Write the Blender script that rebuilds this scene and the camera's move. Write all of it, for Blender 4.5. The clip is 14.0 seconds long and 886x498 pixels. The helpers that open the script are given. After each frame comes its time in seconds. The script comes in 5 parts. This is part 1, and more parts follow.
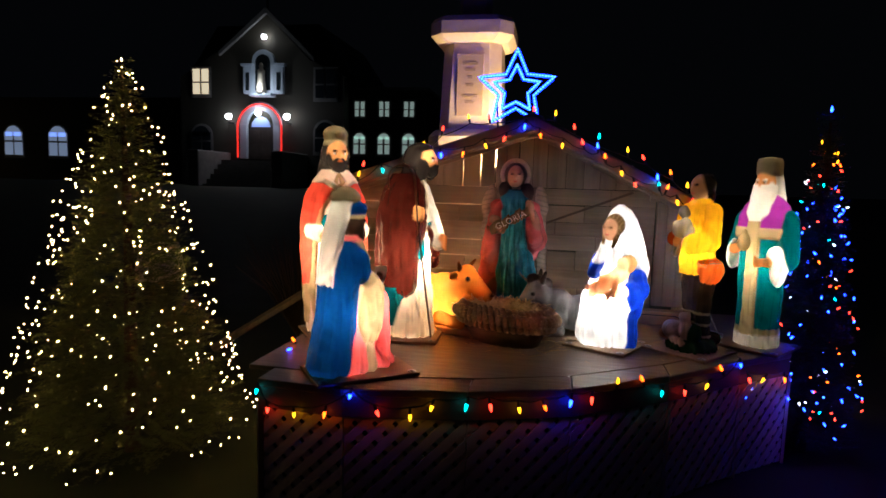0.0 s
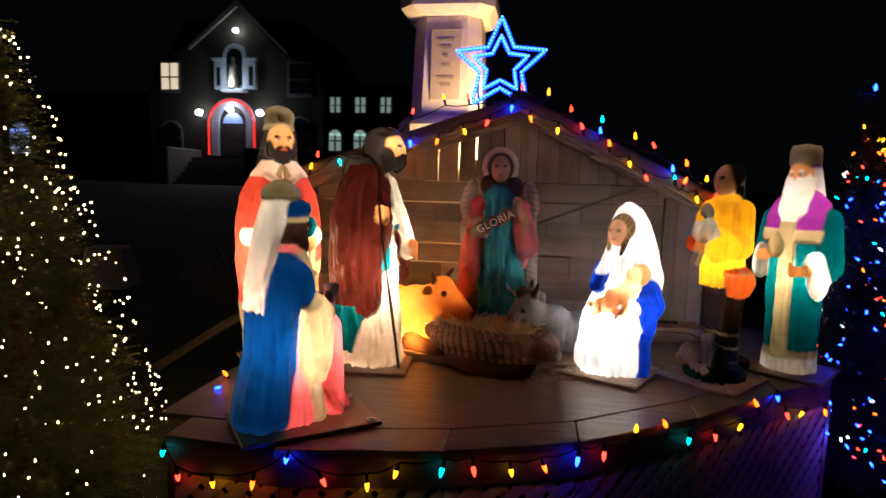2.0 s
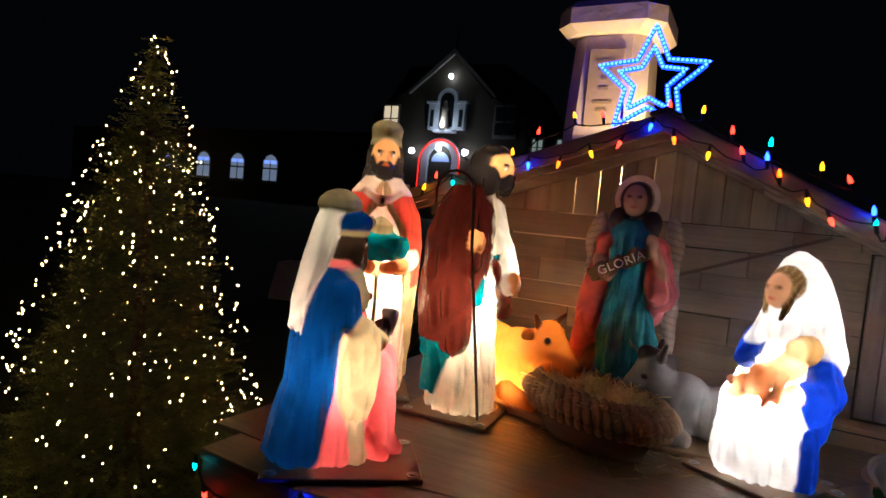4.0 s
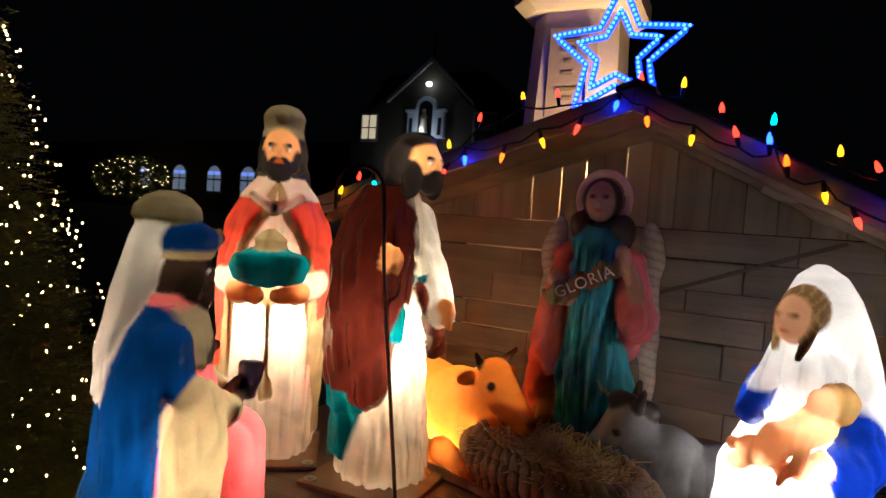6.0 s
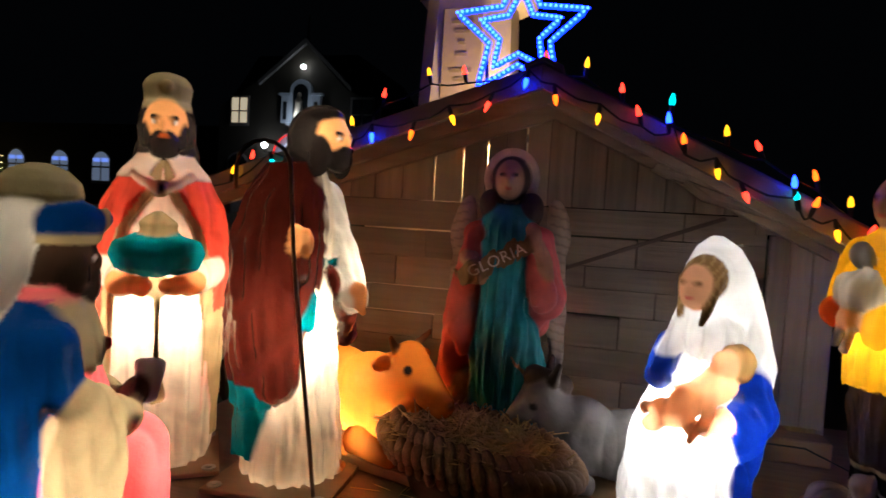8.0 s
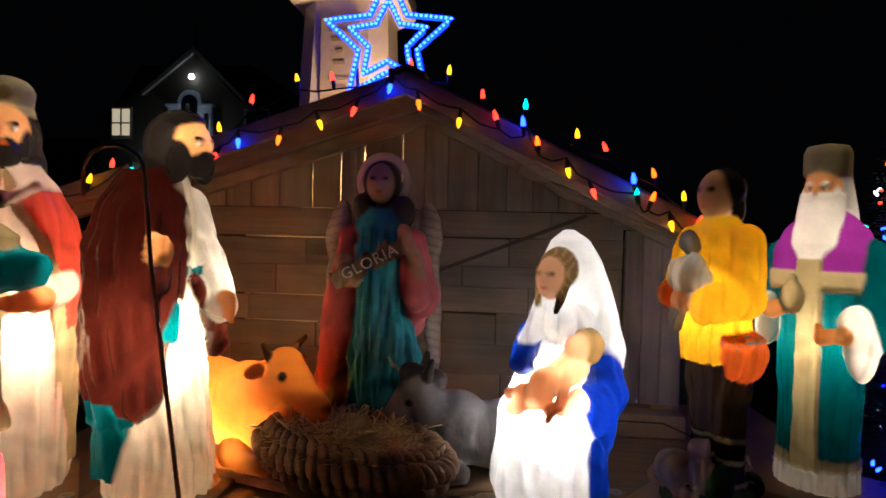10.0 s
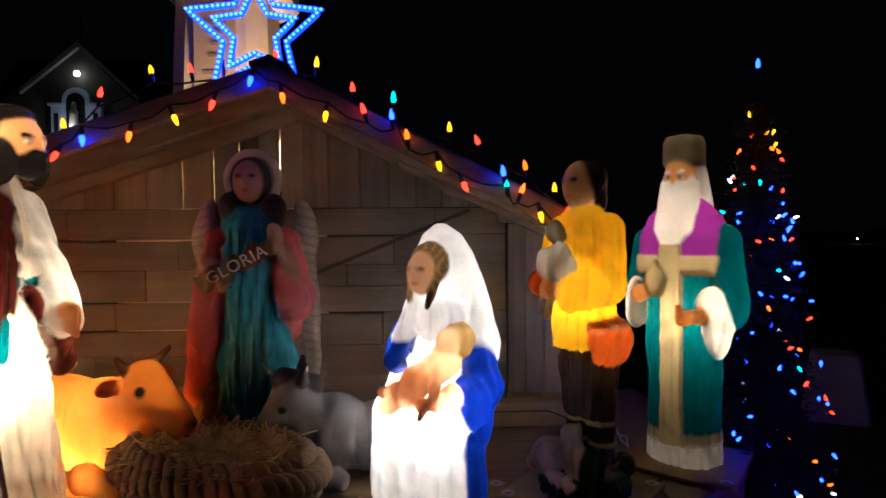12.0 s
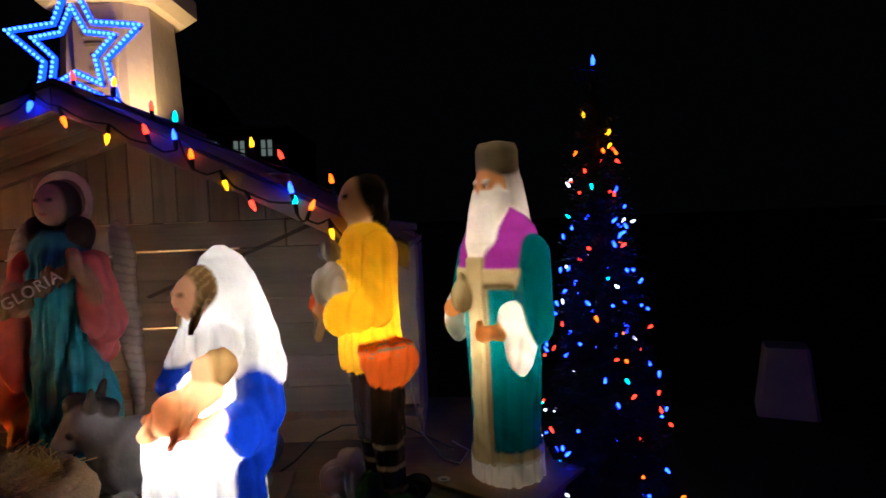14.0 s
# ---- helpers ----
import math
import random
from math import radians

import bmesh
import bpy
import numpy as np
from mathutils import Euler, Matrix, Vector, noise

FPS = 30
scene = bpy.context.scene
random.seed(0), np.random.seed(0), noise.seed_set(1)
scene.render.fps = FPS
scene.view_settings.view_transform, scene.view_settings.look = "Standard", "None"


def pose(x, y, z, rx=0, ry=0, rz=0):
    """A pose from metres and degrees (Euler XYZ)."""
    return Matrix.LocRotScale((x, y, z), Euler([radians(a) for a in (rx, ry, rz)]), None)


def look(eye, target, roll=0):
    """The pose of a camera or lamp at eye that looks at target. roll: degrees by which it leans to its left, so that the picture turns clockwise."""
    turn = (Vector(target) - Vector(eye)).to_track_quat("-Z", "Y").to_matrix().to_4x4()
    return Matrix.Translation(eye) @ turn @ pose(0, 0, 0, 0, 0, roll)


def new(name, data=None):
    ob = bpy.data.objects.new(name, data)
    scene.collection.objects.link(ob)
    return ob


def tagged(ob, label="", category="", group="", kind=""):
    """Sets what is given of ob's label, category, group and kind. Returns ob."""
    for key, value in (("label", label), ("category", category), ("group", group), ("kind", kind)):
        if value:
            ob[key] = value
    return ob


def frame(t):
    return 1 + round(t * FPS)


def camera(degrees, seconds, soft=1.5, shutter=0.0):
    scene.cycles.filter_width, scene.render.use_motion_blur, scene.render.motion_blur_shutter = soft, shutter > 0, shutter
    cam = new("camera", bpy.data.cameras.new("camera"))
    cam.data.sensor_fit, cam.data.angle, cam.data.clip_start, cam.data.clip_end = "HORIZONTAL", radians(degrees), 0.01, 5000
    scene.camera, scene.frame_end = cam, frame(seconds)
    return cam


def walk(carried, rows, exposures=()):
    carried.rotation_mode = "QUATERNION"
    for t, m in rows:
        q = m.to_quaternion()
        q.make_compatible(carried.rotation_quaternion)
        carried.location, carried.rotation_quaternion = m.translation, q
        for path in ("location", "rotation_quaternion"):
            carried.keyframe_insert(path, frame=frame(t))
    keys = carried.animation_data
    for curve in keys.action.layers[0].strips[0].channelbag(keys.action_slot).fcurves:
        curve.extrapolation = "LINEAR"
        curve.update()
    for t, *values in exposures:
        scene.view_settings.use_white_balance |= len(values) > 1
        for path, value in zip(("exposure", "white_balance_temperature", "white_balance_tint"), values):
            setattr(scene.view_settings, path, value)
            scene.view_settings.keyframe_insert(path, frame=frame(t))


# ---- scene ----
cam = camera(74.0, 14.0, shutter=0.5)
# seconds, eye, yaw, pitch, roll
ROWS = [
    (0, 0.719, -0.605, 1.297, 10.73, -6.22, 1.67),
    (0.5, 0.638, -0.482, 1.320, 7.90, -6.00, 0.99),
    (1, 0.581, -0.370, 1.319, 4.90, -6.40, 0.09),
    (1.5, 0.583, -0.231, 1.303, 5.66, -6.87, 0.37),
    (2, 0.656, -0.092, 1.284, 8.68, -6.39, 1.48),
    (2.5, 0.742, -0.104, 1.254, 13.60, -5.07, 3.67),
    (3, 0.858, -0.071, 1.244, 19.85, -5.39, 5.26),
    (3.2, 0.900, -0.001, 1.238, 22.75, -5.19, 6.08),
    (5.3, 0.896, 0.657, 1.257, 29.95, -2.00, 4.85),
    (5.5, 0.894, 0.719, 1.259, 29.41, -2.02, 4.83),
    (6, 0.854, 0.778, 1.257, 26.50, -2.42, 4.20),
    (6.5, 0.790, 0.783, 1.250, 23.28, -2.62, 4.09),
    (7, 0.759, 0.781, 1.244, 20.33, -2.69, 3.88),
    (7.5, 0.749, 0.785, 1.237, 17.61, -2.86, 3.58),
    (8, 0.757, 0.798, 1.232, 14.75, -2.91, 3.32),
    (8.2, 0.768, 0.777, 1.235, 13.38, -3.06, 2.55),
    (10.3, 0.867, 0.785, 1.204, 4.39, -1.30, 1.34),
    (10.5, 0.878, 0.803, 1.200, 3.48, -1.25, 1.18),
    (11, 0.903, 0.812, 1.201, 1.59, -1.29, 0.63),
    (11.5, 0.932, 0.819, 1.202, -0.50, -1.40, -0.06),
    (12, 0.962, 0.820, 1.207, -2.41, -1.55, -0.54),
    (12.5, 1.130, 0.822, 1.208, -0.42, -1.57, -1.00),
    (13, 1.319, 0.853, 1.222, 0.63, -1.99, -1.96),
    (13.5, 1.457, 0.860, 1.243, 0.55, -2.58, -2.41),
    (14, 1.554, 0.852, 1.267, 0.30, -2.75, -2.27),
]
walk(cam, [(t, pose(x, y, z, 90 + pitch, 0, yaw) @ pose(0, 0, 0, 0, 0, roll)) for t, x, y, z, yaw, pitch, roll in ROWS],
     exposures=[(0, 0.7), (3.2, 0.75), (5.3, 0.25), (8.2, 0.15), (14, 0.1)])

# ---- night sky and exposure ----
world = bpy.data.worlds.new("night")
world.use_nodes = True
scene.world = world
sky = world.node_tree.nodes["Background"]
sky.inputs[0].default_value, sky.inputs[1].default_value = (0.3, 0.36, 0.5, 1), 0.002

# ---- materials ----
def nodes_of(name):
    m = bpy.data.materials.new(name)
    m.use_nodes = True
    t = m.node_tree
    return m, t.nodes, t.links, t.nodes["Principled BSDF"]


def grainy(name, dark, light, scale=20, stretch=(1, 1, 1), rough=0.7, bump=0.3, metal=0.0, random_amount=0.0, detail=6, blotch=3.0):
    """Two colours mixed by fine grain and large blotches, with relief."""
    m, n, l, b = nodes_of(name)
    tc, mp = n.new("ShaderNodeTexCoord"), n.new("ShaderNodeMapping")
    mp.inputs["Scale"].default_value = stretch
    fine, big = n.new("ShaderNodeTexNoise"), n.new("ShaderNodeTexNoise")
    fine.inputs["Scale"].default_value, fine.inputs["Detail"].default_value = scale, detail
    big.inputs["Scale"].default_value = blotch
    l.new(tc.outputs["Object"], mp.inputs[0])
    l.new(mp.outputs[0], fine.inputs["Vector"])
    l.new(tc.outputs["Object"], big.inputs["Vector"])
    mix, ramp = n.new("ShaderNodeMix"), n.new("ShaderNodeMath")
    ramp.operation = "MULTIPLY_ADD"
    ramp.inputs[1].default_value = 0.6
    l.new(fine.outputs[0], ramp.inputs[0])
    half = n.new("ShaderNodeMath")
    half.operation = "MULTIPLY_ADD"
    half.inputs[1].default_value, half.inputs[2].default_value = 0.9, -0.25
    l.new(big.outputs[0], half.inputs[0])
    l.new(half.outputs[0], ramp.inputs[2])
    mix.data_type, mix.clamp_factor = "RGBA", True
    l.new(ramp.outputs[0], mix.inputs["Factor"])
    mix.inputs["A"].default_value, mix.inputs["B"].default_value = (*dark, 1), (*light, 1)
    colour = mix.outputs["Result"]
    if random_amount:
        info, hsv, mr = n.new("ShaderNodeObjectInfo"), n.new("ShaderNodeHueSaturation"), n.new("ShaderNodeMapRange")
        mr.inputs[3].default_value, mr.inputs[4].default_value = 1 - random_amount, 1 + random_amount
        l.new(info.outputs["Random"], mr.inputs[0])
        l.new(mr.outputs[0], hsv.inputs["Value"])
        l.new(colour, hsv.inputs["Color"])
        colour = hsv.outputs[0]
    l.new(colour, b.inputs["Base Color"])
    b.inputs["Roughness"].default_value, b.inputs["Metallic"].default_value = rough, metal
    bp = n.new("ShaderNodeBump")
    bp.inputs["Strength"].default_value, bp.inputs["Distance"].default_value = bump, 0.01
    l.new(fine.outputs[0], bp.inputs["Height"])
    l.new(bp.outputs[0], b.inputs["Normal"])
    return m


def glowing(name, colour, strength):
    m, n, l, b = nodes_of(name)
    b.inputs["Base Color"].default_value = (*colour, 1)
    b.inputs["Emission Color"].default_value = (*colour, 1)
    b.inputs["Emission Strength"].default_value = strength
    b.inputs["Roughness"].default_value = 0.2
    return m


def painted_shell(name, thin, rough, bump_scale=60.0, dirt=0.25):
    """Paint from the mesh's colour layer; thin: how much light the plastic wall lets through."""
    m, n, l, b = nodes_of(name)
    at = n.new("ShaderNodeVertexColor")
    at.layer_name = "paint"
    tc, no, no2 = n.new("ShaderNodeTexCoord"), n.new("ShaderNodeTexNoise"), n.new("ShaderNodeTexNoise")
    no.inputs["Scale"].default_value, no.inputs["Detail"].default_value = bump_scale, 5
    no2.inputs["Scale"].default_value, no2.inputs["Detail"].default_value = 9, 6
    l.new(tc.outputs["Object"], no.inputs["Vector"])
    l.new(tc.outputs["Object"], no2.inputs["Vector"])
    mr, hsv = n.new("ShaderNodeMapRange"), n.new("ShaderNodeHueSaturation")
    mr.inputs[1].default_value, mr.inputs[2].default_value = 0.3, 0.7
    mr.inputs[3].default_value, mr.inputs[4].default_value = 1 - dirt, 1 + dirt * 0.3
    l.new(no2.outputs[0], mr.inputs[0])
    l.new(mr.outputs[0], hsv.inputs["Value"])
    l.new(at.outputs[0], hsv.inputs["Color"])
    l.new(hsv.outputs[0], b.inputs["Base Color"])
    b.inputs["Roughness"].default_value = rough
    bp = n.new("ShaderNodeBump")
    bp.inputs["Strength"].default_value, bp.inputs["Distance"].default_value = 0.55, 0.004
    l.new(no.outputs[0], bp.inputs["Height"])
    l.new(bp.outputs[0], b.inputs["Normal"])
    if thin:
        tr, mx = n.new("ShaderNodeBsdfTranslucent"), n.new("ShaderNodeMixShader")
        l.new(hsv.outputs[0], tr.inputs[0])
        mx.inputs[0].default_value = thin
        l.new(b.outputs[0], mx.inputs[1])
        l.new(tr.outputs[0], mx.inputs[2])
        l.new(mx.outputs[0], n["Material Output"].inputs[0])
    return m


PLASTIC = painted_shell("blow_moulded_plastic", 0.5, 0.25, 75.0, dirt=0.2)
PLASTER = painted_shell("painted_plaster", 0.0, 0.55, dirt=0.45)
BARN = grainy("weathered_barn_board", (0.06, 0.047, 0.036), (0.43, 0.37, 0.295), 30, (1, 1, 0.07), 0.75, 0.9, random_amount=0.28)
BARN_H = grainy("weathered_barn_board_level", (0.06, 0.047, 0.036), (0.43, 0.37, 0.295), 30, (0.07, 1, 1), 0.75, 0.9, random_amount=0.28)
ROOFWOOD = grainy("grey_roof_board", (0.11, 0.085, 0.07), (0.33, 0.28, 0.23), 26, (0.1, 1, 1), 0.8, 0.4, random_amount=0.2)
DECK = grainy("stained_plywood_deck", (0.06, 0.036, 0.022), (0.25, 0.16, 0.095), 34, (0.15, 1, 1), 0.42, 0.3, random_amount=0.1)
PLY = grainy("raw_plywood", (0.20, 0.12, 0.065), (0.40, 0.27, 0.16), 24, (0.15, 1, 1), 0.6, 0.2, random_amount=0.15)
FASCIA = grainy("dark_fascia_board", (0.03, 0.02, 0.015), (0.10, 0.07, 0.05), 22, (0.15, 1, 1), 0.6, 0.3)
LATTICE = grainy("aged_white_lattice", (0.55, 0.5, 0.42), (0.8, 0.75, 0.66), 30, (1, 1, 1), 0.6, 0.2, random_amount=0.12)
STONE = grainy("pale_limestone", (0.50, 0.42, 0.32), (0.72, 0.64, 0.52), 30, (1, 1, 1), 0.8, 0.3)
PLAQUE = grainy("plaque_stone", (0.36, 0.28, 0.21), (0.5, 0.4, 0.3), 40, (1, 1, 1), 0.5, 0.15)
INCISED = grainy("incised_letters", (0.24, 0.18, 0.13), (0.32, 0.25, 0.18), 40, (1, 1, 1), 0.7, 0.1)
GRASS = grainy("night_lawn", (0.012, 0.02, 0.007), (0.05, 0.06, 0.025), 3, (1, 1, 1), 0.9, 0.6, blotch=0.2)
NEEDLES = grainy("conifer_needles", (0.06, 0.085, 0.02), (0.16, 0.17, 0.05), 30, (1, 1, 1), 0.7, 0.0)
NEEDLES_BLUE = grainy("blue_spruce_needles", (0.02, 0.035, 0.022), (0.05, 0.07, 0.045), 30, (1, 1, 1), 0.7, 0.0)
BARK = grainy("bark", (0.05, 0.03, 0.02), (0.12, 0.08, 0.05), 20, (1, 1, 0.3), 0.9, 0.6)
WICKER = grainy("woven_wicker", (0.15, 0.085, 0.038), (0.46, 0.29, 0.145), 60, (1, 1, 1), 0.6, 0.4)
STRAW = grainy("dry_straw", (0.33, 0.21, 0.085), (0.72, 0.52, 0.24), 50, (1, 1, 1), 0.65, 0.1)
MANGERWOOD = grainy("manger_wood", (0.05, 0.03, 0.02), (0.17, 0.095, 0.05), 30, (0.2, 1, 1), 0.5, 0.3)
CROOK = grainy("brown_staff", (0.10, 0.05, 0.025), (0.26, 0.14, 0.075), 40, (1, 1, 0.15), 0.45, 0.2)
CABLE = grainy("green_cable", (0.006, 0.012, 0.008), (0.014, 0.022, 0.015), 50, (1, 1, 1), 0.5, 0.0)
CORD_WHITE = grainy("white_cord", (0.5, 0.48, 0.42), (0.65, 0.62, 0.56), 50, (1, 1, 1), 0.5, 0.0)
ZINC = grainy("zinc_washer", (0.35, 0.33, 0.31), (0.6, 0.58, 0.55), 80, (1, 1, 1), 0.35, 0.1, metal=0.9)
WHITEWASH = grainy("whitewashed_concrete", (0.42, 0.37, 0.3), (0.68, 0.62, 0.53), 12, (1, 1, 1), 0.8, 0.3)
BRICK = grainy("dark_brick_facade", (0.03, 0.027, 0.02), (0.065, 0.056, 0.04), 14, (1, 1, 2.5), 0.85, 0.3, blotch=0.4)
TRIM = grainy("pale_painted_trim", (0.42, 0.50, 0.62), (0.6, 0.66, 0.75), 10, (1, 1, 1), 0.6, 0.1)
ROOFING = grainy("dark_slate_roof", (0.02, 0.02, 0.024), (0.05, 0.05, 0.055), 8, (1, 1, 1), 0.7, 0.2)
DOORWOOD = grainy("dark_panelled_door", (0.05, 0.035, 0.03), (0.11, 0.08, 0.065), 8, (1, 1, 0.2), 0.5, 0.2)
STEPSTONE = grainy("grey_stone_steps", (0.13, 0.125, 0.12), (0.24, 0.23, 0.22), 8, (1, 1, 1), 0.8, 0.2)
DARKGLASS, _n, _l, _b = nodes_of("dark_window_glass")
_b.inputs["Base Color"].default_value, _b.inputs["Roughness"].default_value = (0.02, 0.025, 0.03, 1), 0.08
WINDOW_WARM = glowing("lit_window_warm", (1.0, 0.85, 0.6), 0.42)
WINDOW_COOL = glowing("lit_window_cool", (0.5, 0.66, 1.0), 0.15)
WINDOW_DIM = glowing("lit_window_dim", (0.6, 0.8, 0.75), 0.16)
GLOBE = glowing("globe_lamp_glass", (0.85, 0.92, 1.0), 14.0)
RED_TUBE = glowing("red_rope_light", (1.0, 0.03, 0.02), 0.8)
ROPE_BLUE = glowing("blue_rope_light", (0.001, 0.010, 1.0), 18.0)
LED_BLUE = glowing("blue_white_diode", (0.03, 0.12, 1.0), 8.0)
FAIRY = glowing("warm_white_fairy_light", (1.0, 0.66, 0.22), 50.0)
FAR_FAIRY = glowing("distant_fairy_light", (1.0, 0.75, 0.35), 5.0)
BULB = {k: glowing("bulb_" + w, c, s) for k, w, c, s in (
    ("r", "red", (1.0, 0.03, 0.015), 5.0), ("y", "yellow", (1.0, 0.42, 0.01), 3.2), ("o", "orange", (1.0, 0.10, 0.006), 4.5),
    ("b", "blue", (0.003, 0.016, 1.0), 34.0), ("c", "teal", (0.0, 0.5, 0.55), 5.0), ("w", "white", (0.8, 0.9, 1.0), 3.0))}


# ---- building helpers ----
def thing(name, at=(0, 0, 0), turn=0.0, label="", category="", group="", kind=""):
    ob = new(name)
    ob.matrix_basis = pose(*at, 0, 0, turn)
    return tagged(ob, label, category, group, kind)


def mesh_of(name, bm, material, smooth=False):
    me = bpy.data.meshes.new(name)
    bm.to_mesh(me)
    bm.free()
    if material:
        me.materials.append(material)
    if smooth:
        me.polygons.foreach_set("use_smooth", [True] * len(me.polygons))
    return me


def part(name, bm, material, parent=None, label="", smooth=False):
    ob = new(name, mesh_of(name, bm, material, smooth))
    ob.parent = parent
    return tagged(ob, label)


def piece(name, me, parent, m):
    ob = new(name, me)
    ob.parent = parent
    ob.matrix_basis = m
    return ob


def box(x0, x1, y0, y1, z0, z1, bevel=0.0, bm=None):
    b = bmesh.new()
    bmesh.ops.create_cube(b, size=1)
    for v in b.verts:
        v.co = Vector((x0 + (v.co.x + 0.5) * (x1 - x0), y0 + (v.co.y + 0.5) * (y1 - y0), z0 + (v.co.z + 0.5) * (z1 - z0)))
    if bevel:
        bmesh.ops.bevel(b, geom=b.edges[:], offset=bevel, segments=1, affect="EDGES")
    if bm is None:
        return b
    me = bpy.data.meshes.new("t")
    b.to_mesh(me)
    b.free()
    bm.from_mesh(me)
    bpy.data.meshes.remove(me)
    return bm


def prism(outline, z0, z1, bevel=0.0):
    """A flat outline in x, y raised from z0 to z1."""
    b = bmesh.new()
    f = b.faces.new([b.verts.new((x, y, z0)) for x, y in outline])
    up = bmesh.ops.extrude_face_region(b, geom=[f])["geom"]
    for v in up:
        if isinstance(v, bmesh.types.BMVert):
            v.co.z = z1
    bmesh.ops.recalc_face_normals(b, faces=b.faces[:])
    if bevel:
        bmesh.ops.bevel(b, geom=b.edges[:], offset=bevel, segments=1, affect="EDGES")
    return b


def slab_xz(outline, y0, y1, bevel=0.0):
    """A flat outline in x, z with depth from y0 to y1."""
    b = prism([(x, z) for x, z in outline], 0, 1)
    for v in b.verts:
        x, z, k = v.co
        v.co = Vector((x, y0 + k * (y1 - y0), z))
    bmesh.ops.recalc_face_normals(b, faces=b.faces[:])
    if bevel:
        bmesh.ops.bevel(b, geom=b.edges[:], offset=bevel, segments=1, affect="EDGES")
    return b


def lathe(profile, seg=16, bm=None):
    b = bm or bmesh.new()
    rings = [[b.verts.new((r * math.cos(2 * math.pi * k / seg), r * math.sin(2 * math.pi * k / seg), z)) for k in range(seg)] for r, z in profile]
    for a, c in zip(rings, rings[1:]):
        for k in range(seg):
            b.faces.new((a[k], a[(k + 1) % seg], c[(k + 1) % seg], c[k]))
    b.faces.new(rings[0][::-1])
    b.faces.new(rings[-1])
    return b


def tube(points, r, seg=6, bm=None, closed=False):
    """A round cord through points."""
    b = bm or bmesh.new()
    pts = [Vector(p) for p in points]
    rings = []
    for i, p in enumerate(pts):
        a, c = (pts[i - 1] if i or closed else p), (pts[(i + 1) % len(pts)] if i + 1 < len(pts) or closed else p)
        d = (c - a).normalized() if (c - a).length > 1e-9 else Vector((0, 0, 1))
        u = d.cross(Vector((0.3, 0.2, 0.93))).normalized()
        w = d.cross(u)
        rr = r[i] if isinstance(r, (list, tuple)) else r
        rings.append([b.verts.new(p + rr * (math.cos(2 * math.pi * k / seg) * u + math.sin(2 * math.pi * k / seg) * w)) for k in range(seg)])
    for a, c in list(zip(rings, rings[1:])) + ([(rings[-1], rings[0])] if closed else []):
        for k in range(seg):
            b.faces.new((a[k], a[(k + 1) % seg], c[(k + 1) % seg], c[k]))
    if not closed:
        b.faces.new(rings[0][::-1])
        b.faces.new(rings[-1])
    return b


def point_lamp(name, at, watts, colour, radius=0.02):
    d = bpy.data.lights.new(name, "POINT")
    d.energy, d.color, d.shadow_soft_size = watts, colour, radius
    ob = new(name, d)
    ob.matrix_basis = pose(*at)
    return ob


# ---- sculpting: solids blended into one shell ----
def E(c, r, turn=(0, 0, 0)):
    """Ellipsoid."""
    rot = np.array(Euler([radians(a) for a in turn]).to_matrix(), dtype=np.float32)
    c, r = np.array(c, np.float32), np.array(r, np.float32)

    def f(P):
        q = (P - c) @ rot
        k0 = np.linalg.norm(q / r, axis=1)
        k1 = np.linalg.norm(q / (r * r), axis=1) + 1e-6
        return k0 * (k0 - 1) / k1
    return f


def C(a, b, ra, rb=None):
    """Rounded limb from a to b."""
    a, b = np.array(a, np.float32), np.array(b, np.float32)
    rb = ra if rb is None else rb

    def f(P):
        d = b - a
        h = np.clip((P - a) @ d / float(d @ d), 0, 1)
        return np.linalg.norm(P - a - h[:, None] * d, axis=1) - (ra + (rb - ra) * h)
    return f


def R(rows, folds=0, amp=0.0, twist=0.0, cut=None, swing=0.0):
    """A robe: oval sections (z, cx, cy, rx, ry) from below upwards, with folds; cut(z) is the half width of an opening at the front."""
    z, cx, cy, rx, ry = (np.array(k, np.float32) for k in zip(*rows))

    def f(P):
        Z = P[:, 2]
        X, Y = P[:, 0] - np.interp(Z, z, cx), P[:, 1] - np.interp(Z, z, cy)
        A, B = np.interp(Z, z, rx), np.interp(Z, z, ry)
        k = np.sqrt((X / A) ** 2 + (Y / B) ** 2)
        if folds:
            ang = np.arctan2(X / A, -Y / B)
            fade = np.clip((z[-1] - Z) / (z[-1] - z[0]), 0, 1) ** 0.7
            wave = np.cos(folds * ang + twist * Z + swing * np.sin(9 * Z + 2 * ang)) * 0.7 + 0.3 * np.cos(folds * 1.7 * ang + 3 - twist * Z)
            k = k / (1 + amp * fade * wave)
        d = (k - 1) * np.minimum(A, B)
        d = np.maximum(d, np.maximum(z[0] - Z, Z - z[-1]))
        if cut is not None:
            d = np.maximum(d, -np.maximum(np.abs(P[:, 0]) - cut(Z), P[:, 1] - 0.01))
        return d
    return f


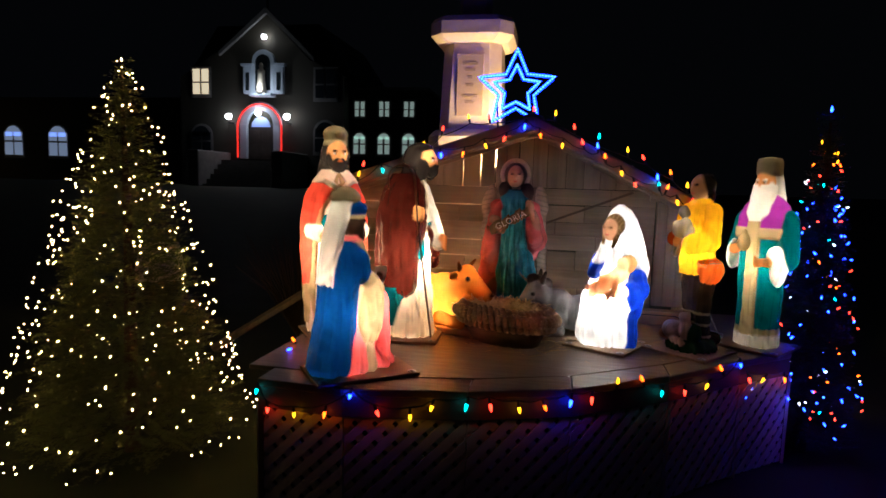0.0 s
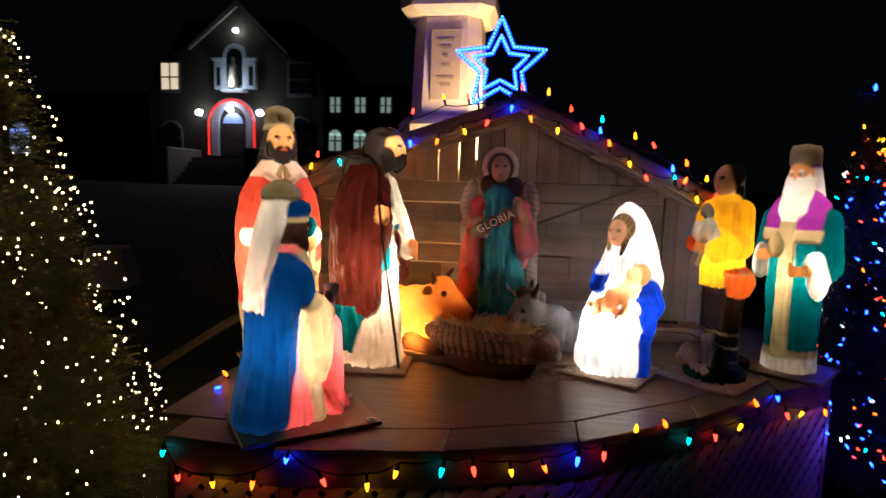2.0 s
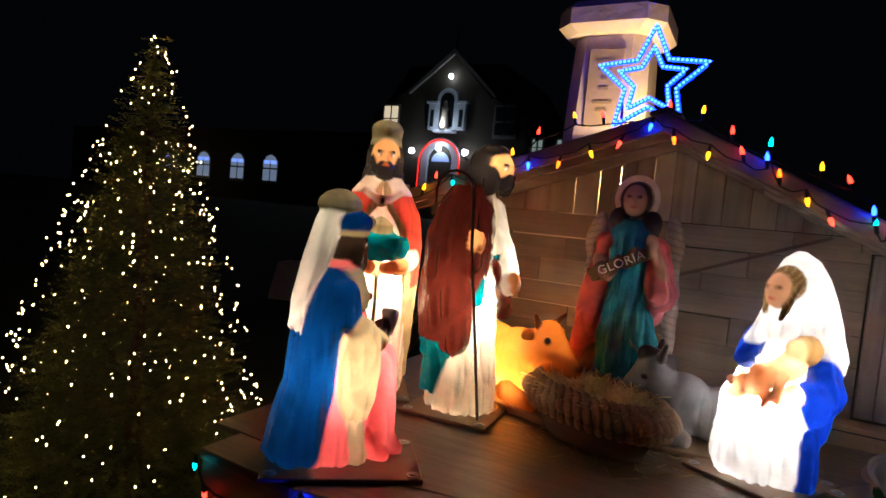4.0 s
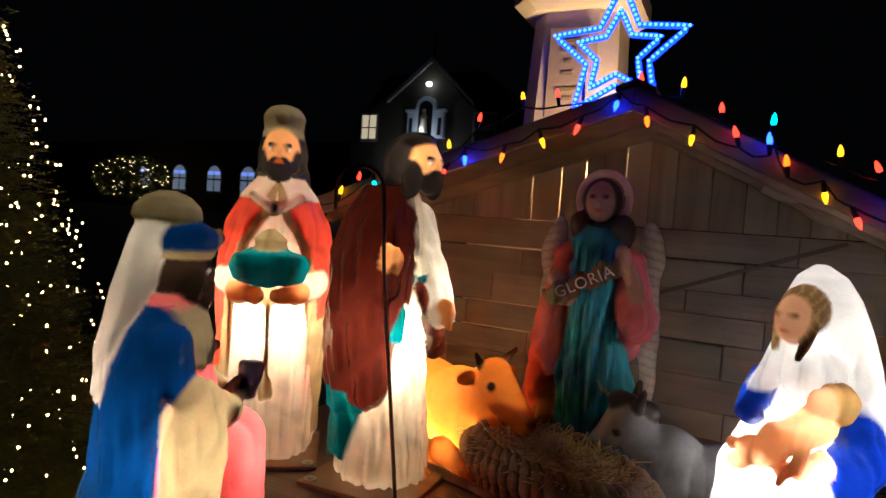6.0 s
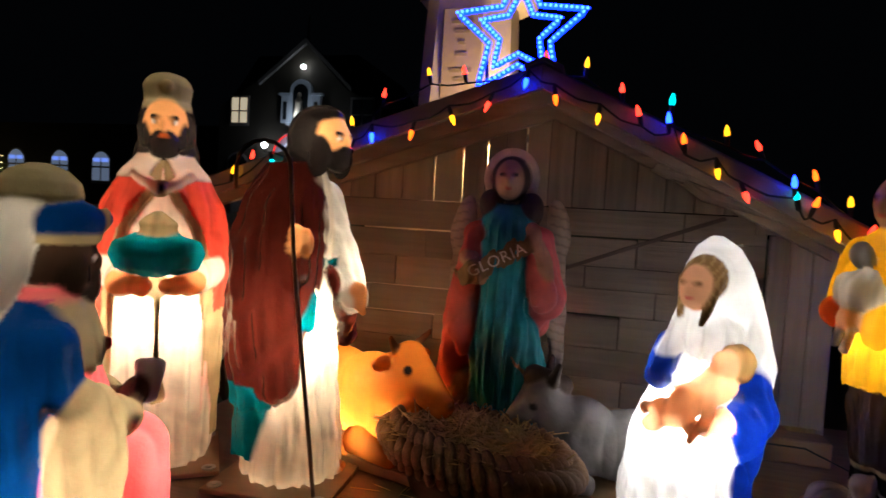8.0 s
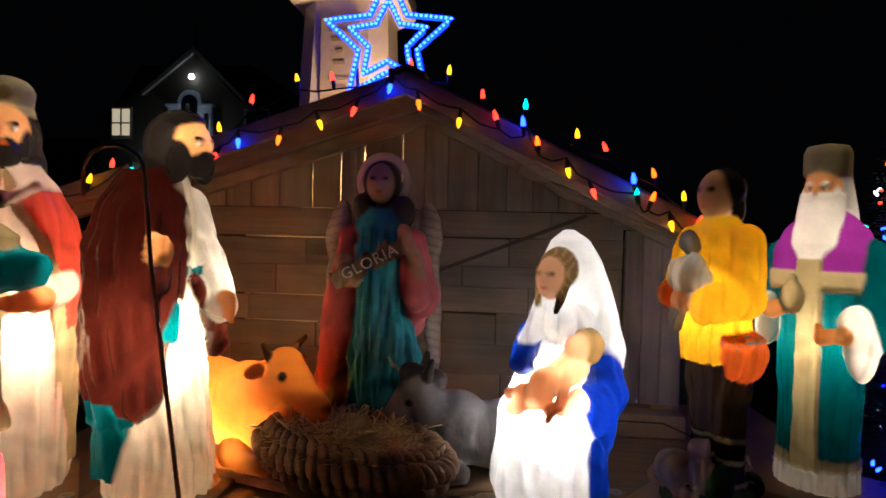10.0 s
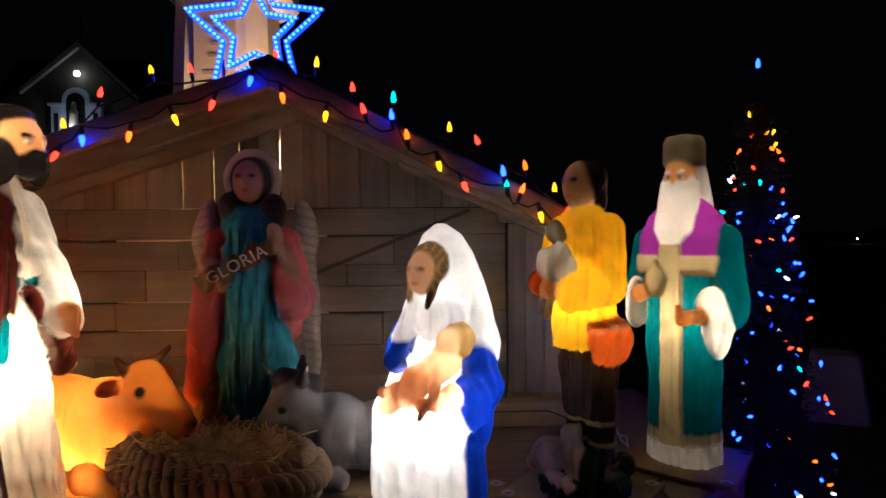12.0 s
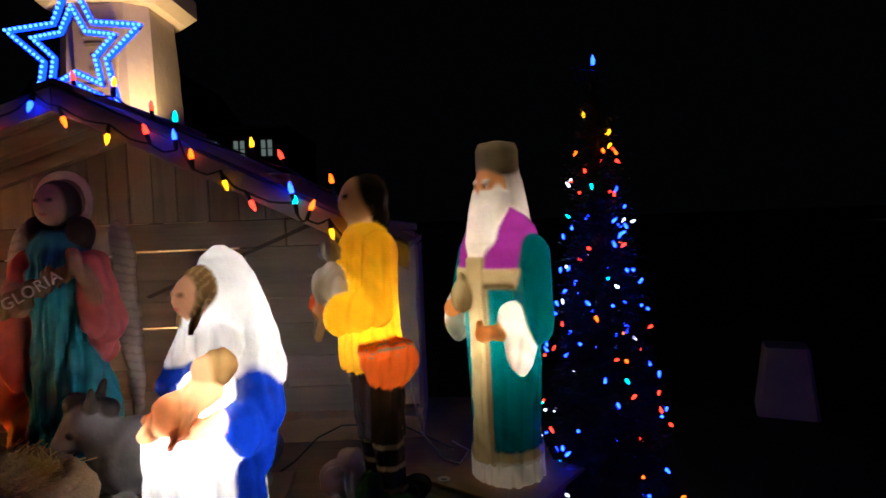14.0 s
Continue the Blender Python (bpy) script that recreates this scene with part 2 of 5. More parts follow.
def shell(name, solids, paint_over, material, at, turn, label, category, step=0.0055, soft=0.008, slim=(1, 1, 1), wrinkle=0.0, neck=9.0, fold_shade=0.45):
    """One closed shell round all solids [(colour, solid), ...]; paint_over: [(colour, test(P, N)), ...]."""
    # bounds by a coarse look
    g = np.arange(-0.04, 1.1, 0.03, dtype=np.float32)
    gx = np.arange(-0.5, 0.5, 0.03, dtype=np.float32)
    Q = np.stack(np.meshgrid(gx, gx, g, indexing="ij"), -1).reshape(-1, 3)
    near = Q[np.min([s(Q) for _, s in solids], axis=0) < 0.035]
    lo, hi = near.min(0) - 0.03, near.max(0) + 0.03
    ax = [np.arange(lo[k], hi[k] + step, step, dtype=np.float32) for k in range(3)]
    shape = tuple(len(a) for a in ax)
    P = np.stack(np.meshgrid(*ax, indexing="ij"), -1).reshape(-1, 3)
    V = None
    for _, s in solids:
        d = s(P).astype(np.float32)
        if V is None:
            V = d
        else:
            h = np.clip(soft - np.abs(V - d), 0, None) / soft
            V = np.minimum(V, d) - h * h * soft * 0.25
    if wrinkle:
        x, y, z = P.T
        a = np.sin(46 * x + 5 * np.sin(12 * z + 9 * y)) * np.sin(43 * y + 4 * np.sin(14 * z + 1)) + 0.6 * np.sin(30 * (x + y) + 26 * z + 2 * np.sin(20 * x))
        turn_ = np.arctan2(x, -y)
        pleat = np.cos(17 * turn_ + 6 * np.sin(5 * z + turn_)) + 0.7 * np.cos(29 * turn_ - 9 * z)
        V = V + wrinkle * (0.9 * pleat * np.clip(np.hypot(x, y) / 0.08, 0, 1) - 0.8 * a) * np.clip((neck - z) / 0.05, 0, 1)
    V = V.reshape(shape)
    S = V < 0
    n = tuple(k - 1 for k in shape)
    corners = [(i, j, k) for i in (0, 1) for j in (0, 1) for k in (0, 1)]
    sl = lambda A, c: A[c[0]:c[0] + n[0], c[1]:c[1] + n[1], c[2]:c[2] + n[2]]
    count = sum(sl(S, c).astype(np.int8) for c in corners)
    cells = np.argwhere((count > 0) & (count < 8))
    index = np.full(n, -1, np.int64)
    index[tuple(cells.T)] = np.arange(len(cells))
    total, hits = np.zeros((len(cells), 3), np.float32), np.zeros(len(cells), np.float32)
    for a in corners:
        for b in corners:
            if sum(b) == sum(a) + 1 and all(q >= p for p, q in zip(a, b)):
                va, vb = V[tuple((cells + a).T)], V[tuple((cells + b).T)]
                cross = (va < 0) != (vb < 0)
                t = np.where(cross, va / np.where(cross, va - vb, 1), 0)
                total += cross[:, None] * (np.array(a, np.float32) + t[:, None] * (np.array(b, np.float32) - np.array(a, np.float32)))
                hits += cross
    verts = lo + step * (cells + total / hits[:, None])
    faces = []
    for d in range(3):
        u, w = (d + 1) % 3, (d + 2) % 3
        s0 = [slice(1, -1)] * 3
        s1 = [slice(1, -1)] * 3
        s0[d], s1[d] = slice(0, -1), slice(1, None)
        a, b = S[tuple(s0)], S[tuple(s1)]
        for flip, mask in ((False, a & ~b), (True, ~a & b)):
            e = np.argwhere(mask)
            off = np.ones(3, int)
            off[d] = 0
            e = e + off
            du, dw = np.eye(3, dtype=int)[u], np.eye(3, dtype=int)[w]
            quad = [index[tuple((e - du - dw).T)], index[tuple((e - dw).T)], index[tuple(e.T)], index[tuple((e - du).T)]]
            faces.append(np.stack(quad[::-1] if flip else quad, 1))
    faces = np.concatenate(faces)
    me = bpy.data.meshes.new(name)
    me.vertices.add(len(verts))
    me.vertices.foreach_set("co", (verts * np.array(slim, np.float32)).astype(np.float32).ravel())
    me.loops.add(faces.size)
    me.loops.foreach_set("vertex_index", faces.ravel().astype(np.int32))
    me.polygons.add(len(faces))
    me.polygons.foreach_set("loop_start", np.arange(0, faces.size, 4, dtype=np.int32))
    me.update(calc_edges=True)
    me.polygons.foreach_set("use_smooth", np.ones(len(faces), bool))
    D = np.stack([s(verts) for _, s in solids])
    order = np.argsort(D, axis=0)[:2]
    which, second = order
    k = np.arange(len(verts))
    share = np.clip(0.5 + (D[second, k] - D[which, k]) / 0.009, 0.5, 1)[:, None]
    table = np.array([c for c, _ in solids], np.float32)
    colours = table[which] * share + table[second] * (1 - share)
    for c, test in paint_over:
        colours[test(verts[:, 0], verts[:, 1], verts[:, 2], which)] = c
    # shade of the folds put into the paint: creases darken, ending at the neck
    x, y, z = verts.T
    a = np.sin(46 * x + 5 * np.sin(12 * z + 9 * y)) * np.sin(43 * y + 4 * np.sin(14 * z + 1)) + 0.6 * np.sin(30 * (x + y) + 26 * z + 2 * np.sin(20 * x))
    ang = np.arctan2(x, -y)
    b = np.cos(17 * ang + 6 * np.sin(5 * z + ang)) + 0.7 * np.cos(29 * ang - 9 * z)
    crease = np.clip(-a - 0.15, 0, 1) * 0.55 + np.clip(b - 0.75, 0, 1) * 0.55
    colours = colours * (1 - fold_shade * np.clip(crease, 0, 1) * np.clip((neck - z) / 0.06, 0, 1))[:, None]
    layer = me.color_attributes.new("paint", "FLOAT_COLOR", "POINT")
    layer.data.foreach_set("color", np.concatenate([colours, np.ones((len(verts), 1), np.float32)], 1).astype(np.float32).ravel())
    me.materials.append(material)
    ob = new(name, me)
    ob.matrix_basis = pose(*at, 0, 0, turn)
    return tagged(ob, label, category)


# ---- ground ----
def rise(x, y):
    k = min(max((y - 5) / 22, 0), 1)
    return 0.9 * k * k * (3 - 2 * k) * min(max((14 - x) / 12, 0), 1)


b = bmesh.new()
xs = [-400, -150, -70] + [-45 + 3 * k for k in range(31)] + [70, 150, 400]
ys = [-400, -100, -30] + [-12 + 2 * k for k in range(26)] + [60, 150, 500]
grid = [[b.verts.new((x, y, rise(x, y) + (0.02 * noise.noise((x * 0.6, y * 0.6, 0)) if -20 < y < 30 else 0))) for y in ys] for x in xs]
for i in range(len(xs) - 1):
    for j in range(len(ys) - 1):
        b.faces.new((grid[i][j], grid[i + 1][j], grid[i + 1][j + 1], grid[i][j + 1]))
tagged(part("ground", b, GRASS, smooth=True), "dark winter lawn rising gently to the building", "ground", kind="structure")

# ---- stage ----
TOP = 0.565
FRONT = [(-0.34, 1.36), (0, 1.34), (0.44, 1.425), (0.81, 1.56), (1.20, 1.825), (1.56, 2.14), (1.84, 2.36)]
stage = thing("stage", (0, 0, 0), 0, "low wooden stage with plywood deck and lattice skirt", "stage")
inner = [(x - 0.02, y + 0.13) for x, y in FRONT]
inner[0] = (-0.33, 1.49)
inner[-1] = (1.84, 2.50)
seams = [(-0.45, 1.84)]


def edge_y(line, x):
    return float(np.interp(x, [p[0] for p in line], [p[1] for p in line]))


for a, c in seams:
    mid = [(x, y) for x, y in inner if a + 0.01 < x < c - 0.01]
    part("deck_panel", prism([(a, edge_y(inner, a)), *mid, (c, edge_y(inner, c)), (c, 3.16), (a, 3.16)], TOP - 0.018, TOP, 0.002), DECK, stage)
for (x0, y0), (x1, y1) in zip(FRONT, FRONT[1:]):
    i0, i1 = edge_y(inner, max(x0, -0.33)) - 0.0015, edge_y(inner, x1) - 0.0015
    part("edge_board", prism([(x0 + 0.001, y0 - 0.012), (x1 - 0.001, y1 - 0.012), (x1 - 0.001, i1), (x0 + 0.001, i0)], TOP - 0.03, TOP - 0.002, 0.003), DECK, stage)
    d = Vector((x1 - x0, y1 - y0, 0))
    nrm = Vector((-d.y, d.x, 0)).normalized()
    q = [(x0, y0), (x1, y1), (x1 + 0.02 * nrm.x, y1 + 0.02 * nrm.y), (x0 + 0.02 * nrm.x, y0 + 0.02 * nrm.y)]
    part("fascia", prism(q, TOP - 0.115, TOP - 0.032, 0.002), FASCIA, stage)
part("side_board", prism([(-0.345, 1.365), (-0.325, 1.365), (-0.43, 3.15), (-0.45, 3.15)], 0.0, TOP - 0.02), FASCIA, stage)
part("side_board", prism([(1.82, 2.37), (1.84, 2.37), (1.84, 3.15), (1.82, 3.15)], 0.0, TOP - 0.02), FASCIA, stage)
for x, y in ((-0.25, 1.6), (0.6, 1.75), (1.6, 2.4), (0.3, 2.8), (1.5, 2.85)):
    part("support_post", box(x - 0.04, x + 0.04, y - 0.04, y + 0.04, 0, TOP - 0.02), FASCIA, stage)

# lattice skirt, panel by panel
lattice = thing("lattice_skirt", (0, 0, 0), 0, "diagonal privacy lattice below the stage's front edge", "lattice")
LZ0, LZ1 = 0.02, TOP - 0.118
for (x0, y0), (x1, y1) in zip(FRONT, FRONT[1:]):
    L = math.hypot(x1 - x0, y1 - y0) - 0.004
    turn = math.degrees(math.atan2(y1 - y0, x1 - x0))
    base = pose(x0, y0 + 0.012, 0, 0, 0, turn)
    for side in (0, 1):
        s, pitch, w = -0.5, 0.052, 0.034
        while s < L:
            quad = [(s, LZ0), (s + w * 1.4142, LZ0), (s + w * 1.4142 + (LZ1 - LZ0), LZ1), (s + (LZ1 - LZ0), LZ1)]
            # clip to the panel's ends
            for lim, sign in ((0.002, 1), (L, -1)):
                out = []
                for (ax_, az_), (bx_, bz_) in zip(quad, quad[1:] + quad[:1]):
                    ia, ib = sign * (ax_ - lim) >= 0, sign * (bx_ - lim) >= 0
                    if ia:
                        out.append((ax_, az_))
                    if ia != ib:
                        k = (lim - ax_) / (bx_ - ax_)
                        out.append((lim, az_ + k * (bz_ - az_)))
                quad = out
                if len(quad) < 3:
                    break
            if len(quad) >= 3:
                pts = [((L - x) if side else x, z) for x, z in quad]
                ob = part("lattice_slat", slab_xz(pts, 0.006 * side, 0.006 * side + 0.0055), LATTICE, lattice)
                ob.matrix_basis = base
            s += pitch * 1.4142
for k, (x, y) in enumerate(FRONT):
    part("lattice_batten", box(x - 0.02, x + 0.02, y + 0.026, y + 0.044, 0, LZ1), LATTICE, lattice)

# ---- stable ----
stable = thing("stable", (0, 0, 0), 0, "weathered barn-board nativity stable with a low gable roof", "stable")
PEAK, WALL, CREST = 0.591, 2.82, 1.628


def roof_z(x):
    return CREST - (0.325 * (PEAK - x) if x < PEAK else 0.495 * (x - PEAK))


uprights = [-0.45, -0.352, -0.245, -0.14, -0.045, 0.06, 0.177, 0.280, 0.366, 0.430, 0.500, 0.580, 0.662, 0.768, 0.866, 0.956, 1.045, 1.135, 1.24]
gaps = {0.177: 0.006, 0.280: 0.007, 0.366: 0.006, 0.500: 0.005}
SEAM = 1.294
for k, (a, c) in enumerate(zip(uprights, uprights[1:])):
    ga, gc = gaps.get(a, 0.003) / 2, gaps.get(c, 0.003) / 2
    off = random.uniform(-0.003, 0.003)
    part("wall_board", slab_xz([(a + ga, SEAM + 0.002), (c - gc, SEAM + 0.002), (c - gc, roof_z(c) - 0.012), (a + ga, roof_z(a) - 0.012)], WALL + off, WALL + 0.018 + off, 0.002), BARN, stable)
# level boards: height, height, gap above; one row of boards each side of the joint behind the angel
left_levels = [(0.605, 0.70, 0), (0.70, 0.80, 0), (0.80, 0.890, 0.005), (0.890, 0.984, 0.004), (0.984, 1.09, 0.0), (1.09, 1.192, 0.005), (1.192, SEAM, 0.0)]
right_levels = [(0.605, 0.725, 0), (0.725, 0.83, 0), (0.83, 0.942, 0.006), (0.942, 1.03, 0.0), (1.03, 1.104, 0), (1.104, 1.203, 0.005), (1.203, SEAM, 0.0)]
for rows_, x0, x1, ends in ((left_levels, -0.45, 0.468, (0.1, -0.12, 0.2, -0.05, 0.05, 0.16, -0.2)), (right_levels, 0.472, 1.262, (0.86, 1.0, 0.84, 0.95, 0.72, 0.88, 1.02))):
    for (z0, z1, gap), joint in zip(rows_, ends):
        for a, c in ((x0, joint - 0.0015), (joint + 0.0015, x1)):
            off, t = random.uniform(-0.003, 0.003), random.uniform(-0.0018, 0.0018)
            # the gap stays open along the longer run of boards only
            g = gap if (c < 0.47 or c < 0.9) else 0.0008
            part("wall_board", slab_xz([(a, z0 + 0.001), (c, z0 + 0.001), (c, z1 - g - t * (gap > 0)), (a, z1 - g + t * (gap > 0))], WALL + 0.001 + off, WALL + 0.02 + off, 0.002), BARN_H, stable)
# unseen dark sheets added so no floodlight leaks through the board seams
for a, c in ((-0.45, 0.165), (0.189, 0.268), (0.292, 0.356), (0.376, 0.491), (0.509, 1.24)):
    part("light_stop", slab_xz([(a, SEAM + 0.004), (c, SEAM + 0.004), (c, roof_z(c) - 0.02), (a, roof_z(a) - 0.02)] if not a < PEAK < c else [(a, SEAM + 0.004), (c, SEAM + 0.004), (c, roof_z(c) - 0.02), (PEAK, CREST - 0.025), (a, roof_z(a) - 0.02)], WALL + 0.03, WALL + 0.036), FASCIA, stable)
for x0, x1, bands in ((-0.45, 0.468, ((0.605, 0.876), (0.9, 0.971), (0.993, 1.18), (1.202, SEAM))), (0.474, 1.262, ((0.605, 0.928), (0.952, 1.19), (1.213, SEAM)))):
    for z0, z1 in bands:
        part("light_stop", box(x0, x1, WALL + 0.03, WALL + 0.036, z0, z1), FASCIA, stable)
part("brace", slab_xz([(0.54, 1.052), (0.553, 1.044), (1.143, 1.28), (1.133, 1.290)], WALL - 0.009, WALL - 0.002, 0.001), FASCIA, stable)
for a, c in ((1.265, 1.322), (1.324, 1.384), (1.386, 1.45)):
    part("corner_board", slab_xz([(a, 0.66), (c, 0.66), (c, 1.238), (a, 1.238)], WALL - 0.03, WALL - 0.008, 0.002), BARN, stable)
part("header", slab_xz([(1.225, 1.24), (1.46, 1.24), (1.46, 1.262), (1.225, 1.30)], WALL - 0.045, WALL - 0.005, 0.003), BARN_H, stable)
part("sill", box(0.78, 1.46, WALL - 0.09, WALL - 0.002, TOP, TOP + 0.075, 0.004), PLY, stable)
part("sill", box(-0.45, 0.77, WALL - 0.04, WALL - 0.002, TOP, TOP + 0.04, 0.004), BARN_H, stable)
part("side_wall", box(1.44, 1.46, WALL - 0.005, 3.14, TOP, 1.19), BARN, stable)
part("side_wall", box(-0.45, -0.43, WALL + 0.025, 3.14, TOP, 1.27), BARN, stable)
part("cleat", slab_xz([(0.90, 1.425), (1.10, 1.425), (1.13, 1.35), (0.95, 1.40)], WALL - 0.24, WALL - 0.02, 0.003), BARN_H, stable)
part("cleat", slab_xz([(0.99, 1.385), (1.21, 1.305), (1.25, 1.285), (1.06, 1.335)], WALL - 0.2, WALL - 0.02, 0.003), BARN_H, stable)


def roof_board(y0, y1, left, lift=0.0, end=None):
    x1 = (-0.50 if left else 1.46) if end is None else end
    z1 = roof_z(x1)
    return slab_xz([(PEAK, CREST + lift), (x1, z1 + lift), (x1, z1 + 0.018 + lift), (PEAK, CREST + 0.018 + lift)], y0, y1, 0.002)


for left in (True, False):
    for k in range(6):
        y = 2.345 + 0.135 * k
        part("roof_board", roof_board(y + 0.001, y + 0.134, left, random.uniform(-0.002, 0.002)), ROOFWOOD, stable)
    x1 = -0.50 if left else 1.46
    part("barge_board", slab_xz([(PEAK, CREST - 0.05), (x1, roof_z(x1) - 0.052), (x1, roof_z(x1) + 0.008), (PEAK, CREST + 0.012)], 2.322, 2.343, 0.002), ROOFWOOD, stable)
    for y in (2.50, 2.74):
        part("rafter", slab_xz([(PEAK, CREST - 0.05), (x1 * 0.97, roof_z(x1 * 0.97) - 0.045), (x1 * 0.97, roof_z(x1 * 0.97) - 0.003), (PEAK, CREST - 0.004)], y, y + 0.035), BARN_H, stable)
part("ridge_cap", slab_xz([(PEAK - 0.05, CREST + 0.004), (PEAK, CREST + 0.022), (PEAK + 0.05, CREST - 0.004), (PEAK + 0.05, CREST + 0.010), (PEAK, CREST + 0.034), (PEAK - 0.05, CREST + 0.016)], 2.33, 3.15), ROOFWOOD, stable)

# ---- monument behind the stable ----
mon = thing("monument", (0.12, 3.55, 0), 0, "pale floodlit stone monument pedestal with an inscribed plaque", "monument")


def square(rows, chamfer=0.085):
    """Stacked chamfered squares (half width, z)."""
    b = bmesh.new()
    rings = []
    for h, z in rows:
        c = h - chamfer
        rings.append([b.verts.new((x, y, z)) for x, y in ((-c, -h), (c, -h), (h, -c), (h, c), (c, h), (-c, h), (-h, c), (-h, -c))])
    for p, q in zip(rings, rings[1:]):
        for k in range(8):
            b.faces.new((p[k], p[(k + 1) % 8], q[(k + 1) % 8], q[k]))
    b.faces.new(rings[0][::-1])
    b.faces.new(rings[-1])
    return b


# lower step kept wide as an unseen lit backdrop for the wall's gaps
part("plinth", square([(0.38, -0.05), (0.38, 1.2), (0.27, 1.25), (0.27, 1.56), (0.275, 1.585)]), STONE, mon)
part("base_moulding", square([(0.275, 1.587), (0.275, 1.62), (0.26, 1.645), (0.235, 1.67)]), STONE, mon)
part("shaft", square([(0.212, 1.672), (0.202, 2.0), (0.192, 2.235)], 0.075), STONE, mon)
part("cornice", square([(0.235, 2.237), (0.262, 2.265), (0.275, 2.28), (0.275, 2.36), (0.255, 2.395), (0.21, 2.41)]), STONE, mon)
part("crowning_block", square([(0.10, 2.412), (0.10, 2.6), (0.07, 2.9)], 0.02), PLAQUE, mon)
plq = part("plaque", box(-0.09, 0.09, -0.213, -0.186, 1.76, 2.16, 0.004), PLAQUE, mon, "inset stone plaque with worn lettering")
for z, w in ((2.09, 0.10), (2.05, 0.07), (2.0, 0.03), (1.95, 0.05), (1.88, 0.10), (1.84, 0.06)):
    part("lettering_bar", box(-w / 2, w / 2, -0.2152, -0.2115, z, z + 0.016), INCISED, plq)
flood = thing("floodlight", (0.40, 3.2, 0.0), 0, "small floodlight behind the stable aimed at the monument", "floodlight")
part("pole", box(-0.02, 0.02, -0.02, 0.02, 0, 1.32), CABLE, flood)
part("housing", box(-0.09, 0.09, -0.05, 0.03, 1.32, 1.42, 0.008), CABLE, flood)
ld = bpy.data.lights.new("flood_lamp", "SPOT")
ld.energy, ld.color, ld.spot_size, ld.spot_blend, ld.shadow_soft_size = 46, (1.0, 0.66, 0.30), radians(165), 0.4, 0.06
new("flood_lamp", ld).matrix_basis = look((0.40, 3.2, 1.46), (0.12, 3.5, 1.80))

# unseen lamp added behind the wall so that its gaps glow
work = thing("gap_light", (0.72, 2.99, TOP), 0, "unseen lamp added behind the stable wall to make its gaps glow", "work light")
part("foot", box(-0.05, 0.05, -0.03, 0.03, 0.0005, 0.012, 0.003), CABLE, work)
part("stem", tube([(0, 0, 0.01), (0, 0, 0.10)], 0.008, 6), CABLE, work)
part("housing", box(-0.03, 0.03, -0.04, 0.04, 0.10, 0.155, 0.006), CABLE, work)
ld = bpy.data.lights.new("gap_lamp", "SPOT")
ld.energy, ld.color, ld.spot_size, ld.spot_blend, ld.shadow_soft_size = 16, (1.0, 0.62, 0.24), radians(160), 0.4, 0.03
new("gap_lamp", ld).matrix_basis = look((0.68, 2.99, TOP + 0.19), (0.1, 3.14, 1.15))

# ---- star ----
star = thing("star_light", (0.482, 2.61, 1.812), 0, "blue rope-light double star on the stable's ridge", "star light")


def star_path(r, k, y=0.0):
    return [Vector((rr * math.sin(math.pi * i / 5), y, rr * math.cos(math.pi * i / 5))) for i in range(10) for rr in ((r, r * k)[i % 2],)]


dot = bmesh.new()
bmesh.ops.create_icosphere(dot, subdivisions=1, radius=0.0056)
dot_mesh = mesh_of("diode", dot, LED_BLUE)
for r, k, n in ((0.208, 0.47, 9), (0.128, 0.5, 6)):
    path = star_path(r, k)
    part("wire_frame", tube(star_path(r, k, 0.012), 0.004, 5, closed=True), CABLE, star)
    fine = []
    for a, c in zip(path, path[1:] + path[:1]):
        for j in range(n):
            fine.append(a.lerp(c, j / n))
    part("rope_light", tube(fine, 0.0088, 6, closed=True), ROPE_BLUE, star, "glowing blue rope light")
    for p in fine:
        piece("diode", dot_mesh, star, pose(p.x, p.y - 0.0088, p.z))
for x in (-0.1, 0.1):
    part("stand", tube([(x, 0.012, -0.08), (x * 0.9, 0.012, -0.19 + (0.0 if x > 0 else -0.03))], 0.005), CABLE, star)

# ---- coloured bulb strings ----
prof = [(0.0027, 0.0), (0.0054, 0.0027), (0.0067, 0.008), (0.006, 0.0155), (0.0038, 0.024), (0.0013, 0.029)]
BULB_MESH = {k: mesh_of("bulb", lathe(prof, 10), m, True) for k, m in BULB.items()}
SOCKET = mesh_of("socket", lathe([(0.0045, -0.024), (0.0055, -0.012), (0.006, 0.001)], 8), CABLE)


def string(label, spots, sag=0.01):
    """spots: (colour, place, tilt x, tilt y)."""
    s = thing("string_lights", (0, 0, 0), 0, label, "string lights")
    cord = []
    for i, (c, p, rx, ry) in enumerate(spots):
        m = pose(*p, rx, ry, 0)
        ob = piece("bulb", BULB_MESH[c], s, m)
        piece("socket", SOCKET, ob, Matrix.Identity(4))
        q = m @ Vector((0, 0, -0.024))
        if cord:
            a = cord[-1]
            for j in (1, 2, 3):
                w = a.lerp(q, j / 4)
                w.z -= sag * (1 - abs(j - 2) / 2.5)
                cord.append(w)
        cord.append(q)
    part("cable", tube(cord, 0.0028, 5), CABLE, s)
    return s


